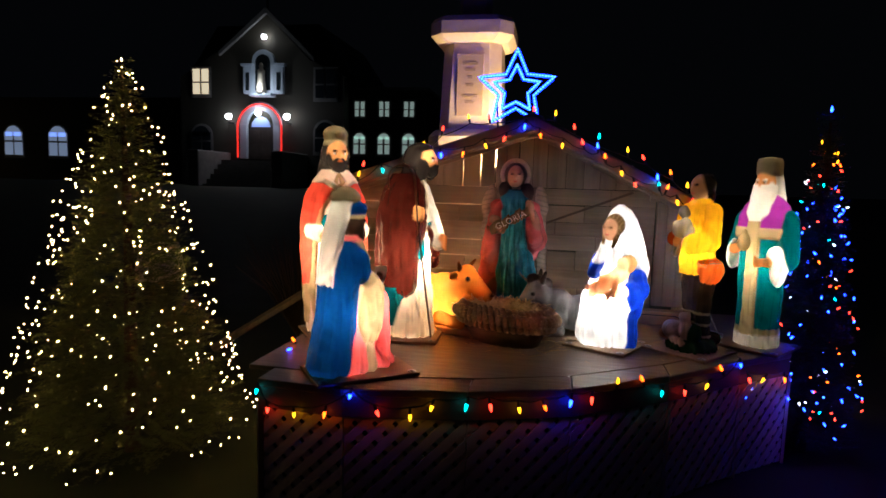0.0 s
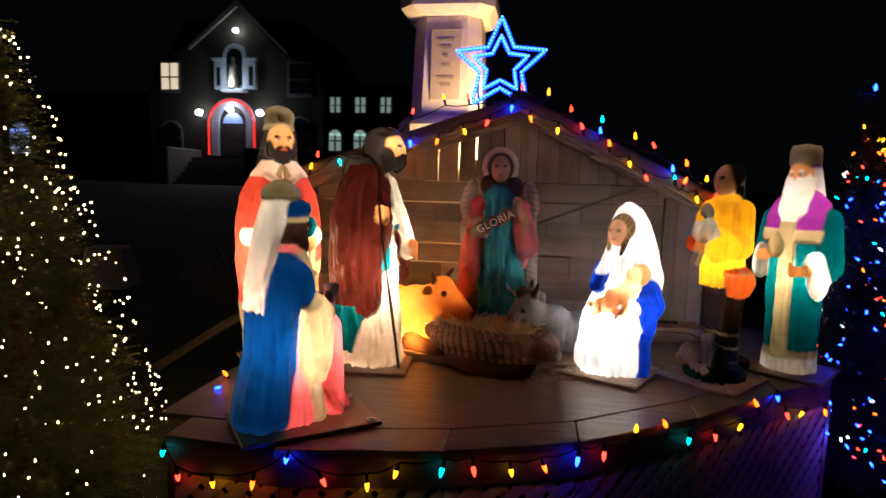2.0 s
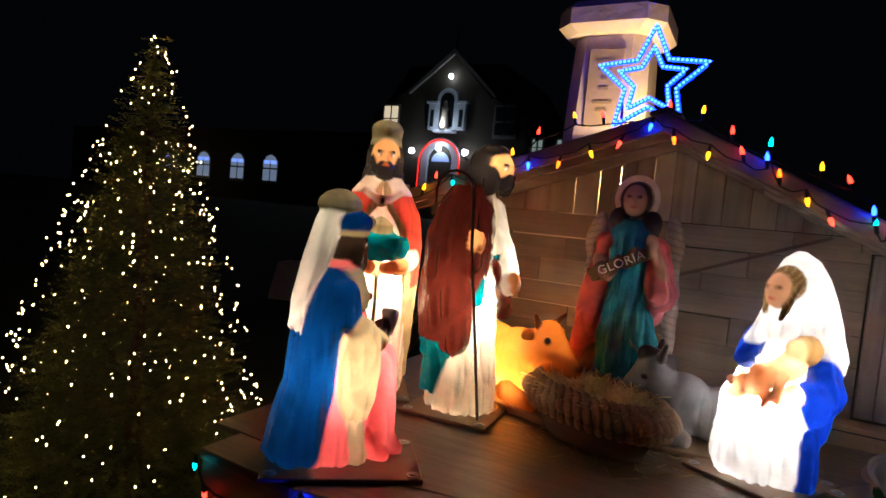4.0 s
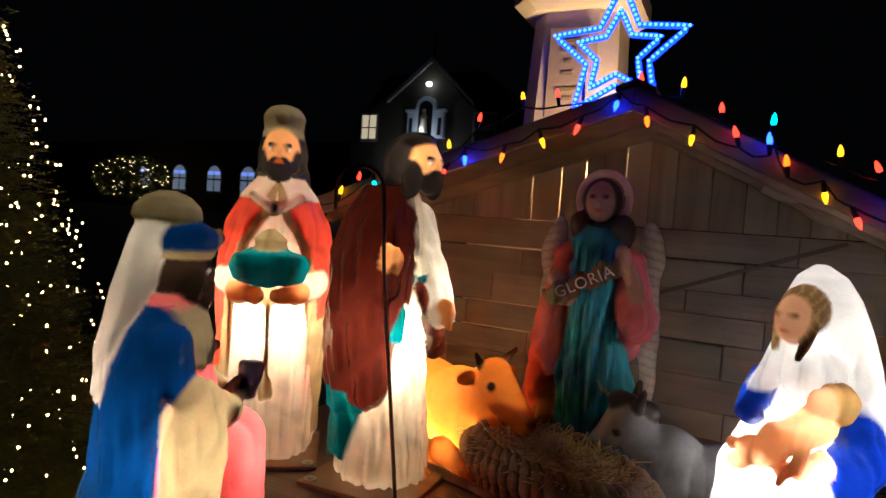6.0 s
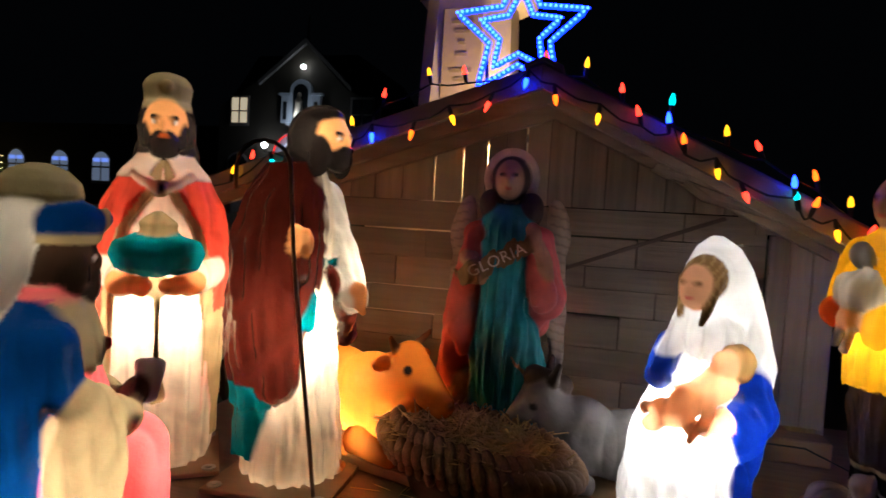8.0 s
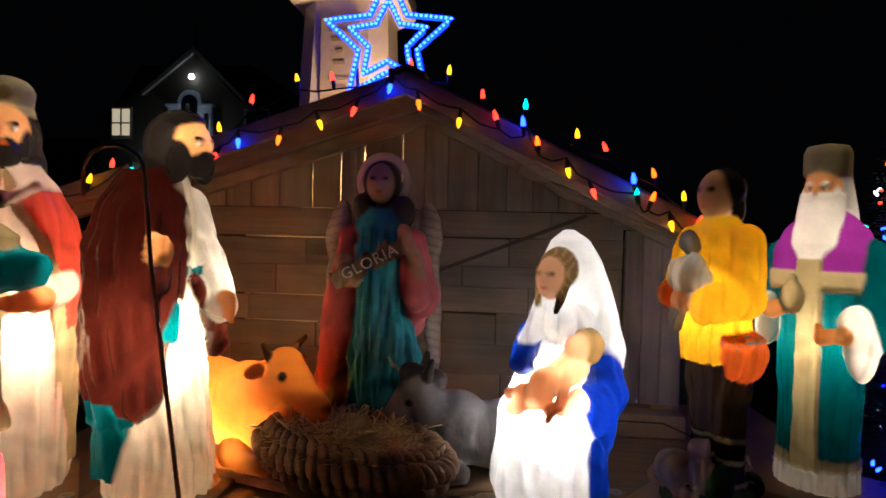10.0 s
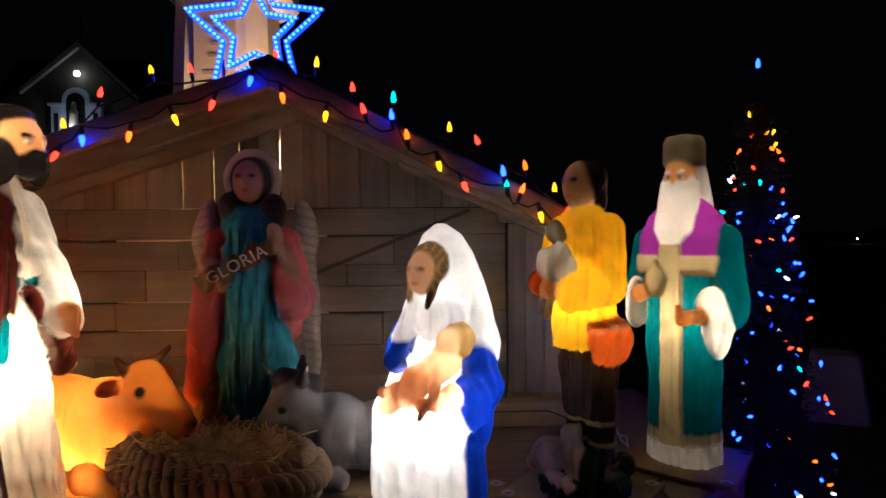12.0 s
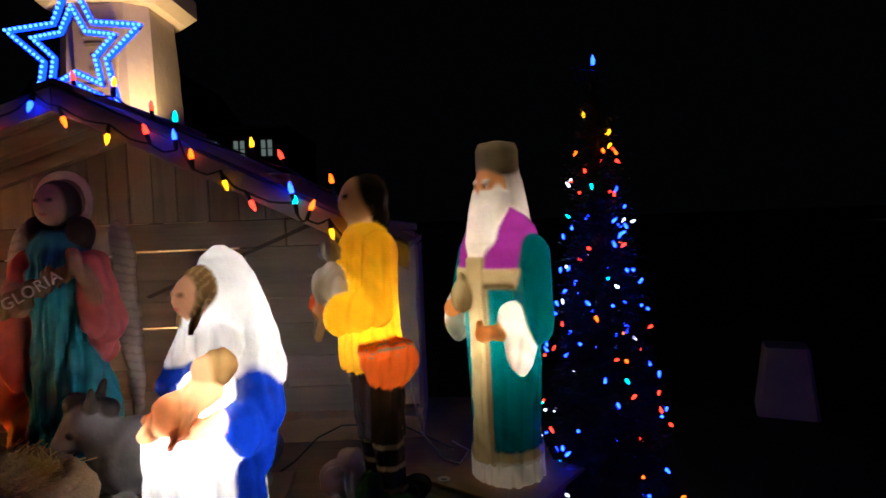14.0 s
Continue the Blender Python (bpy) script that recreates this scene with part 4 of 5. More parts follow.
# kneeling dark-faced king
kneel = [
    (PINK, R([(0.0, 0, 0.0, 0.105, 0.12), (0.03, 0, 0, 0.108, 0.125), (0.2, 0, -0.01, 0.10, 0.105), (0.38, 0, 0.0, 0.098, 0.088), (0.48, 0, 0.01, 0.085, 0.068), (0.55, 0, 0.0, 0.05, 0.05)], 9, 0.05, 4)),
    (NAVY, R([(0.0, 0, 0.085, 0.10, 0.085), (0.03, 0, 0.095, 0.115, 0.095), (0.1, 0, 0.085, 0.118, 0.09), (0.22, 0, 0.06, 0.112, 0.08), (0.34, 0, 0.05, 0.118, 0.082), (0.43, 0, 0.03, 0.122, 0.085), (0.49, 0, 0.02, 0.105, 0.072), (0.53, 0, 0.015, 0.06, 0.05)], 6, 0.035, 3)),
    (NAVY, C((-0.088, 0.005, 0.46), (-0.10, -0.012, 0.40), 0.044, 0.036)), (NAVY, C((0.088, 0.005, 0.46), (0.10, -0.012, 0.40), 0.044, 0.036)),
    (PINK, C((0.0, -0.04, 0.24), (-0.01, -0.13, 0.27), 0.07, 0.058)), (PINK, C((-0.01, -0.135, 0.26), (-0.02, -0.135, 0.06), 0.06, 0.062)),
    (PINK, C((-0.02, -0.14, 0.06), (-0.03, -0.20, 0.012), 0.055, 0.026)), (PINK, C((-0.05, -0.10, 0.05), (-0.07, -0.15, 0.012), 0.045, 0.024)),
    ((0.30, 0.245, 0.14), C((-0.105, -0.04, 0.38), (-0.07, -0.105, 0.335), 0.036, 0.03)), (OLIVE, C((0.105, -0.05, 0.36), (0.07, -0.105, 0.335), 0.036, 0.03)),
    ((0.30, 0.245, 0.14), R([(0.13, -0.10, -0.05, 0.02, 0.03), (0.18, -0.105, -0.05, 0.034, 0.052), (0.26, -0.108, -0.052, 0.04, 0.06), (0.33, -0.11, -0.055, 0.038, 0.05), (0.38, -0.108, -0.05, 0.026, 0.03)], 5, 0.06, 8)),
    ((0.42, 0.35, 0.22), C((-0.088, -0.005, 0.34), (-0.085, -0.035, 0.16), 0.026, 0.03)), ((0.42, 0.35, 0.22), C((-0.085, -0.035, 0.16), (-0.08, -0.07, 0.015), 0.03, 0.028)),
    (OLIVE, R([(0.42, 0, -0.004, 0.102, 0.082), (0.46, 0, -0.004, 0.10, 0.08), (0.51, 0, -0.002, 0.075, 0.066), (0.55, 0, 0, 0.045, 0.045)], cut=lambda z: np.interp(z, [0.42, 0.46, 0.5], [0.055, 0.02, 0.0]))),
    (DARKSKIN, C((-0.055, -0.118, 0.335), (-0.026, -0.142, 0.385), 0.019, 0.013)), (DARKSKIN, C((0.05, -0.118, 0.335), (0.012, -0.15, 0.375), 0.019, 0.014)),
    ((0.62, 0.64, 0.68), R([(0.345, -0.012, -0.155, 0.017, 0.017), (0.365, -0.012, -0.155, 0.02, 0.02), (0.41, -0.012, -0.157, 0.028, 0.028), (0.418, -0.012, -0.157, 0.024, 0.024)])),
    (DARKSKIN, E((0, -0.01, 0.545), (0.043, 0.05, 0.05))),
    *face(0.595, -0.015, 0.05, DARKSKIN, BLACK, (0.035, 0.022, 0.015)),
    (NAVY, E((0, -0.006, 0.655), (0.066, 0.073, 0.04))), (GOLD, R([(0.622, 0, -0.01, 0.056, 0.062), (0.633, 0, -0.01, 0.059, 0.066)])),
    (GOLD, E((0, -0.078, 0.66), (0.015, 0.008, 0.02))), (BLUE, E((0, -0.085, 0.66), (0.007, 0.005, 0.01))),
    (OLIVE, R([(0.684, 0, 0.02, 0.05, 0.052), (0.695, 0, 0.02, 0.064, 0.066), (0.715, 0, 0.02, 0.06, 0.062), (0.735, 0, 0.02, 0.04, 0.042), (0.745, 0, 0.02, 0.015, 0.015)], 10, 0.02)),
    (WHITE, R([(0.36, 0, 0.115, 0.06, 0.024), (0.45, 0, 0.105, 0.064, 0.03), (0.56, 0, 0.075, 0.063, 0.04), (0.66, 0, 0.045, 0.061, 0.042), (0.70, 0, 0.03, 0.05, 0.04)], 7, 0.05, 2)),
    (RED, E((-0.03, -0.086, 0.455), (0.008, 0.007, 0.012))), (RED, E((-0.085, -0.118, 0.33), (0.012, 0.008, 0.01))),
]
shell("kneeling_king_figure", kneel, [], PLASTIC, (-0.045, 1.51, BASE), 141, "lit plastic kneeling king figure in blue cape and pink robe", "statue", slim=(0.84, 0.89, 0.945), wrinkle=0.002, neck=0.5)

# joseph-like figure with staff
jos = [
    (CREAM, R([(0.0, 0, 0, 0.115, 0.115), (0.02, 0, 0, 0.125, 0.12), (0.25, 0, 0, 0.105, 0.10), (0.5, 0, 0, 0.095, 0.085), (0.66, 0, 0.0, 0.10, 0.078), (0.74, 0, 0, 0.075, 0.06), (0.78, 0, 0, 0.045, 0.045)], 10, 0.06, 5)),
    (MAROON, R([(0.19, -0.04, 0.06, 0.095, 0.075), (0.3, -0.04, 0.05, 0.12, 0.10), (0.45, -0.035, 0.04, 0.135, 0.118), (0.6, -0.03, 0.035, 0.135, 0.118), (0.7, -0.02, 0.03, 0.118, 0.10), (0.78, 0, 0.025, 0.075, 0.07)], 8, 0.06, 9, cut=lambda z: np.interp(z, [0.2, 0.5, 0.77], [0.10, 0.05, 0.02]), swing=0.6)),
    (MAROON, C((-0.11, 0.0, 0.66), (-0.125, -0.03, 0.52), 0.05, 0.045)), (MAROON, C((-0.12, -0.01, 0.5), (-0.105, 0.0, 0.25), 0.045, 0.05)),
    (TEAL, R([(0.06, -0.07, 0.07, 0.05, 0.05), (0.2, -0.07, 0.06, 0.06, 0.055), (0.3, -0.06, 0.05, 0.055, 0.06)])),
    (TEAL, C((-0.09, -0.06, 0.40), (-0.08, -0.075, 0.46), 0.02, 0.012)), (TEAL, R([(0.535, 0.02, -0.005, 0.098, 0.092), (0.55, 0.02, -0.005, 0.098, 0.092)])),
    (WHITE, C((-0.11, 0.0, 0.53), (-0.115, -0.02, 0.57), 0.036, 0.032)), (SKIN, E((-0.125, -0.05, 0.59), (0.027, 0.034, 0.036))),
    (SKIN, E((-0.14, -0.06, 0.60), (0.02, 0.024, 0.03))), *[(SKIN, C((-0.152, -0.035 - 0.004 * k, 0.572 + 0.016 * k), (-0.148, -0.078, 0.574 + 0.016 * k), 0.0085, 0.0075)) for k in range(4)],
    (WHITE, C((0.055, -0.035, 0.70), (0.05, -0.085, 0.56), 0.046, 0.044)), (WHITE, C((0.05, -0.085, 0.56), (0.035, -0.13, 0.455), 0.044, 0.04)),
    (SKIN, C((0.02, -0.148, 0.47), (0.015, -0.165, 0.42), 0.026, 0.013)),
    (MAROON, C((-0.02, -0.085, 0.52), (0.06, -0.105, 0.40), 0.018, 0.028)), (MAROON, C((0.05, -0.10, 0.42), (0.085, -0.09, 0.355), 0.03, 0.034)),
    *moved([(BLACK, E((0, 0.02, 0.845), (0.066, 0.07, 0.08))), (BLACK, E((0, 0.045, 0.77), (0.066, 0.05, 0.07))),
    *face(0.84, -0.025, 0.05, SKIN, BLACK, None), (BLACK, E((0, -0.055, 0.795), (0.038, 0.032, 0.034))), (BLACK, E((0, -0.08, 0.818), (0.024, 0.01, 0.006))),
    (BLACK, E((0.045, -0.03, 0.80), (0.02, 0.03, 0.05))), (BLACK, E((-0.045, -0.03, 0.80), (0.02, 0.03, 0.05))), (BLACK, E((0, -0.005, 0.9), (0.052, 0.052, 0.028)))], 0, -0.04, 0, -14),
    (SKIN, E((0.03, -0.10, 0.012), (0.022, 0.035, 0.012))),
]
shell("staff_bearer_figure", jos, [(TEAL, lambda x, y, z, w: (w == 1) & (z < 0.245))], PLASTIC, (0.045, 2.12, BASE), 92, "lit plastic robed figure in maroon cloak and cream gown", "statue", slim=(0.92, 1.0, 0.985), wrinkle=0.0034, neck=0.76)
crook = bmesh.new()
path = [Vector((0.190, 1.955, BASE + 0.03)), Vector((0.112, 1.962, BASE + 0.56))]
top = Vector((0.095, 1.965, BASE + 0.745))
path += [top]
for k in range(1, 9):
    a = math.pi * k / 8
    path.append(top + Vector((-0.055 * (1 - math.cos(a)), -0.02 * (1 - math.cos(a)), 0.06 * math.sin(a))))
tagged(part("shepherd_crook", tube(path + [path[-1] + Vector((0, 0, -0.05))], 0.0048, 8, crook), CROOK, None, smooth=True), "slim brown hooked staff held by the robed figure", "staff")

# angel with a banner
ang = [
    ((0.01, 0.33, 0.42), R([(0.03, 0, 0.01, 0.10, 0.075), (0.15, 0, 0.0, 0.098, 0.075), (0.35, 0, 0, 0.088, 0.07), (0.5, 0, 0, 0.078, 0.06), (0.6, 0, 0, 0.088, 0.06), (0.66, 0, 0, 0.075, 0.05), (0.70, 0, 0, 0.04, 0.035)], 10, 0.09, 14, swing=0.8)),
    ((0.01, 0.33, 0.42), C((0.05, -0.02, 0.36), (0.10, -0.01, 0.22), 0.055, 0.055)),
    ((0.72, 0.12, 0.085), C((-0.085, 0.0, 0.61), (-0.125, -0.02, 0.36), 0.042, 0.05)), ((0.72, 0.12, 0.085), C((-0.125, -0.01, 0.38), (-0.135, 0.0, 0.22), 0.045, 0.05)),
    (BROWN, C((-0.11, 0.0, 0.22), (-0.08, 0.0, 0.03), 0.055, 0.075)), (DKBROWN, C((0.0, 0.02, 0.12), (0.0, 0.02, 0.02), 0.09, 0.10)),
    ((0.78, 0.17, 0.17), C((0.09, -0.005, 0.60), (0.125, -0.02, 0.46), 0.042, 0.055)), ((0.78, 0.17, 0.17), C((0.11, 0, 0.47), (0.10, 0.01, 0.38), 0.045, 0.035)),
    ((0.55, 0.3, 0.18), C((0.125, -0.045, 0.52), (0.075, -0.07, 0.635), 0.024, 0.018)), ((0.55, 0.3, 0.18), C((-0.10, -0.05, 0.55), (-0.07, -0.075, 0.50), 0.024, 0.02)),
    ((0.24, 0.16, 0.06), lambda P: np.maximum(np.maximum(np.abs((P[:, 0] + 0.018) * 0.886 + (P[:, 2] - 0.552) * 0.463) - 0.122, np.abs((P[:, 2] - 0.552) * 0.886 - (P[:, 0] + 0.018) * 0.463) - 0.0235), np.abs(P[:, 1] + 0.085 - 1.5 * (P[:, 0] + 0.02) ** 2) - 0.009)),
    (DKBROWN, E((0, 0.015, 0.77), (0.058, 0.055, 0.062))), (DKBROWN, E((-0.055, 0.005, 0.70), (0.035, 0.035, 0.04))), (DKBROWN, E((0.065, 0.0, 0.69), (0.038, 0.035, 0.045))),
    *face(0.765, -0.02, 0.04, (0.58, 0.33, 0.21), DKBROWN, None, eyes=False),
    (CREAM, lambda P: np.maximum(np.abs(np.hypot(P[:, 0], P[:, 2] - 0.775) - 0.073) - 0.011, np.abs(P[:, 1] - 0.045) - 0.008)),
    ((0.5, 0.42, 0.32), E((-0.14, 0.06, 0.64), (0.035, 0.02, 0.085), (0, 12, 0))), ((0.5, 0.42, 0.32), E((0.15, 0.06, 0.64), (0.035, 0.02, 0.085), (0, -12, 0))),
    ((0.45, 0.38, 0.3), E((-0.15, 0.065, 0.50), (0.024, 0.016, 0.16), (0, 3, 0))), ((0.45, 0.38, 0.3), E((0.155, 0.065, 0.42), (0.028, 0.016, 0.23), (0, -3, 0))),
    ((0.3, 0.12, 0.06), E((0.0, -0.06, 0.03), (0.02, 0.045, 0.03))),
]
feather = lambda x, y, z, w: (np.abs(x) > 0.12) & (y > 0.035) & (np.sin(z * 260 + 60 * np.abs(x)) > 0.7)
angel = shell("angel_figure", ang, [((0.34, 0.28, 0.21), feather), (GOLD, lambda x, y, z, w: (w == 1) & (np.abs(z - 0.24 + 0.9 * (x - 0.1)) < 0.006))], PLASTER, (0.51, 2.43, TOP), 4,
              "painted plaster angel with halo and lettered banner", "statue", fold_shade=0.35, slim=(0.94, 1, 1.025), wrinkle=0.005, neck=0.68)
fc = bpy.data.curves.new("banner_words", "FONT")
fc.body, fc.size, fc.extrude, fc.align_x, fc.align_y = "GLORIA", 0.043, 0.0025, "CENTER", "CENTER"
fc.space_character = 1.1
fc.materials.append(grainy("banner_cream", (0.6, 0.52, 0.4), (0.8, 0.72, 0.6), 40))
tmp = new("tmp", fc)
words = bpy.data.meshes.new_from_object(tmp.evaluated_get(bpy.context.evaluated_depsgraph_get()))
bpy.data.objects.remove(tmp)
wd = new("banner_lettering", words)
wd.matrix_basis = pose(0.51, 2.43, TOP, 0, 0, 4) @ pose(-0.016, -0.1, 0.566, 0, 0, 0) @ pose(0, 0, 0, 90, -27.6, 0)
tagged(wd, "raised cream letters on the angel's gold banner", "lettering")

# seated mother with child
mary = [
    (WHITE, R([(0.0, -0.015, -0.01, 0.12, 0.118), (0.03, -0.015, -0.012, 0.128, 0.125), (0.12, -0.015, -0.02, 0.122, 0.12), (0.2, -0.01, -0.03, 0.112, 0.112), (0.26, 0, -0.01, 0.10, 0.09), (0.34, 0.01, 0.02, 0.085, 0.07), (0.42, 0.02, 0.02, 0.07, 0.06)], 7, 0.07, 5, swing=0.5)),
    (WHITE, C((0.04, -0.05, 0.21), (-0.065, -0.085, 0.225), 0.07, 0.055)), (WHITE, C((-0.065, -0.09, 0.215), (-0.075, -0.10, 0.05), 0.055, 0.05)),
    (BLUE, C((0.105, 0.01, 0.36), (0.12, -0.01, 0.26), 0.046, 0.058)), (BLUE, E((0.095, -0.045, 0.235), (0.058, 0.066, 0.066))), (BLUE, C((0.105, 0.0, 0.24), (0.095, -0.01, 0.15), 0.055, 0.05)),
    (BLUE, C((0.085, -0.045, 0.13), (0.09, -0.045, 0.015), 0.046, 0.05)),
    (BLUE, C((-0.055, -0.02, 0.40), (-0.07, -0.06, 0.335), 0.03, 0.03)), (WHITE, E((0.02, -0.08, 0.33), (0.06, 0.045, 0.045))),
    (WHITE, R([(0.325, 0.115, 0.03, 0.05, 0.055), (0.36, 0.085, 0.026, 0.085, 0.065), (0.44, 0.055, 0.022, 0.10, 0.072), (0.52, 0.045, 0.016, 0.086, 0.072), (0.58, 0.038, 0.012, 0.07, 0.068), (0.625, 0.034, 0.01, 0.046, 0.05), (0.65, 0.03, 0.01, 0.012, 0.015)], 6, 0.04, 3)),
    (WHITE, C((0.0, -0.03, 0.475), (-0.062, -0.05, 0.385), 0.046, 0.02)), (WHITE, E((0.03, -0.04, 0.43), (0.07, 0.055, 0.055))),
    *moved([((0.17, 0.09, 0.03), E((0, -0.022, 0.565), (0.047, 0.04, 0.05))), ((0.17, 0.09, 0.03), C((0.038, -0.04, 0.56), (0.026, -0.065, 0.47), 0.014, 0.009)), ((0.17, 0.09, 0.03), C((-0.038, -0.04, 0.56), (-0.03, -0.06, 0.485), 0.012, 0.007)),
            *face(0.545, -0.048, 0.037, (0.62, 0.31, 0.16), (0.2, 0.1, 0.04), None, eyes=False)], 0.018, -0.026, -0.008, -30),
    (CHILD, C((0.045, -0.125, 0.345), (-0.03, -0.15, 0.285), 0.036, 0.034)), (CHILD, C((-0.03, -0.15, 0.275), (-0.088, -0.15, 0.25), 0.024, 0.015)), (CHILD, C((-0.04, -0.145, 0.285), (-0.092, -0.125, 0.275), 0.022, 0.014)),
    (CHILD, C((0.035, -0.155, 0.335), (0.015, -0.178, 0.265), 0.014, 0.012)), (CHILD, C((0.015, -0.178, 0.265), (-0.004, -0.186, 0.236), 0.011, 0.008)), (CHILD, C((-0.005, -0.15, 0.335), (-0.035, -0.168, 0.315), 0.017, 0.014)),
    ((0.5, 0.3, 0.1), E((0.078, -0.115, 0.392), (0.036, 0.036, 0.04))), (CHILD, E((0.056, -0.135, 0.388), (0.027, 0.027, 0.032))), (CHILD, C((0.06, -0.10, 0.26), (0.0, -0.165, 0.255), 0.024, 0.016)),
]
strand = lambda x, y, z, w: np.isin(w, [12, 13, 14, 29]) & (np.sin(x * 300 + 5 * np.sin(z * 60)) > 0.5)
shell("mother_figure", mary, [((0.27, 0.16, 0.06), strand)], PLASTIC, (0.985, 2.235, BASE), -6, "brightly lit plastic seated mother figure holding a child", "statue", slim=(1.0, 0.96, 1.005), wrinkle=0.0026, neck=0.5)

# shepherd with lamb
shp = [
    (GREEN, R([(0.0, 0, 0, 0.125, 0.12), (0.02, 0, 0, 0.125, 0.12), (0.05, 0, 0, 0.10, 0.10), (0.065, 0, 0, 0.06, 0.06)], 13, 0.05)),
    (BLACK, C((-0.04, 0.03, 0.05), (-0.035, 0.02, 0.20), 0.035, 0.042)), (BLACK, C((0.04, 0.03, 0.05), (0.035, 0.02, 0.20), 0.035, 0.042)),
    (DKBROWN, R([(0.18, 0, 0.02, 0.075, 0.058), (0.30, 0, 0.015, 0.085, 0.065), (0.40, 0, 0.01, 0.082, 0.065)], 7, 0.05, 3)),
    (YELLOW, R([(0.345, 0, 0.0, 0.086, 0.076), (0.40, 0, 0.0, 0.092, 0.08), (0.5, 0, 0.0, 0.09, 0.076), (0.60, 0, 0.0, 0.096, 0.072), (0.66, 0, 0, 0.075, 0.055), (0.68, 0, 0, 0.04, 0.04)], 8, 0.04, 4)),
    (YELLOW, C((0.085, 0.0, 0.62), (0.10, -0.02, 0.50), 0.045, 0.045)), (YELLOW, C((0.10, -0.02, 0.50), (0.05, -0.10, 0.48), 0.045, 0.042)),
    (YELLOW, C((-0.085, 0.0, 0.62), (-0.10, -0.03, 0.5), 0.042, 0.04)), (TAN, C((0.04, -0.11, 0.48), (-0.01, -0.125, 0.49), 0.024, 0.022)), (ORANGE, C((-0.095, -0.05, 0.49), (-0.06, -0.11, 0.50), 0.034, 0.028)),
    (ORANGE, E((0.078, 0.02, 0.365), (0.034, 0.08, 0.058))), (ORANGE, E((0.085, 0.01, 0.40), (0.035, 0.075, 0.02))),
    (GREY, E((0.0, -0.105, 0.545), (0.055, 0.042, 0.05))), (GREY, E((-0.01, -0.10, 0.62), (0.022, 0.03, 0.03))), (GREY, C((-0.02, -0.12, 0.5), (-0.03, -0.135, 0.44), 0.012, 0.01)), (CREAM, C((0.02, -0.12, 0.5), (-0.0, -0.14, 0.43), 0.012, 0.01)),
    (TAN, C((0, 0, 0.66), (0, -0.005, 0.70), 0.03, 0.03)), (BLACK, E((0, 0.012, 0.745), (0.056, 0.058, 0.052))), (BLACK, E((0, 0.035, 0.70), (0.045, 0.035, 0.05))),
    *face(0.73, -0.02, 0.043, (0.45, 0.24, 0.13), BLACK, None, eyes=False),
    (CREAM, E((-0.05, -0.075, 0.085), (0.05, 0.06, 0.045))), (CREAM, E((0.03, -0.07, 0.10), (0.035, 0.03, 0.055))), (CREAM, E((0.035, -0.085, 0.155), (0.026, 0.034, 0.026))), (TAN, E((-0.09, -0.09, 0.06), (0.03, 0.03, 0.025))),
    (CREAM, C((-0.02, -0.105, 0.05), (0.05, -0.11, 0.045), 0.016, 0.014)), (GREEN, E((0.07, -0.05, 0.08), (0.03, 0.035, 0.05))), (BLACK, E((0.05, 0.09, 0.05), (0.035, 0.045, 0.025))),
    (GOLD, C((-0.075, 0.07, 0.02), (-0.06, 0.06, 0.33), 0.011, 0.009)), (BLACK, C((0.075, 0.04, 0.29), (0.078, 0.04, 0.26), 0.008, 0.006)),
]
shell("shepherd_figure", shp, [(OLIVE, lambda x, y, z, w: np.isin(w, [1, 2]) & (z < 0.2) & (np.sin(z * 120) > 0.75)), ((0.2, 0.17, 0.14), lambda x, y, z, w: (w == 11) & (np.sin(x * 330) * np.sin(z * 330) > 0.45))],
      PLASTIC, (1.365, 2.235, BASE), -58, "lit plastic shepherd figure in yellow tunic carrying a lamb", "statue", slim=(0.87, 0.9, 1.015), wrinkle=0.003, neck=0.66)

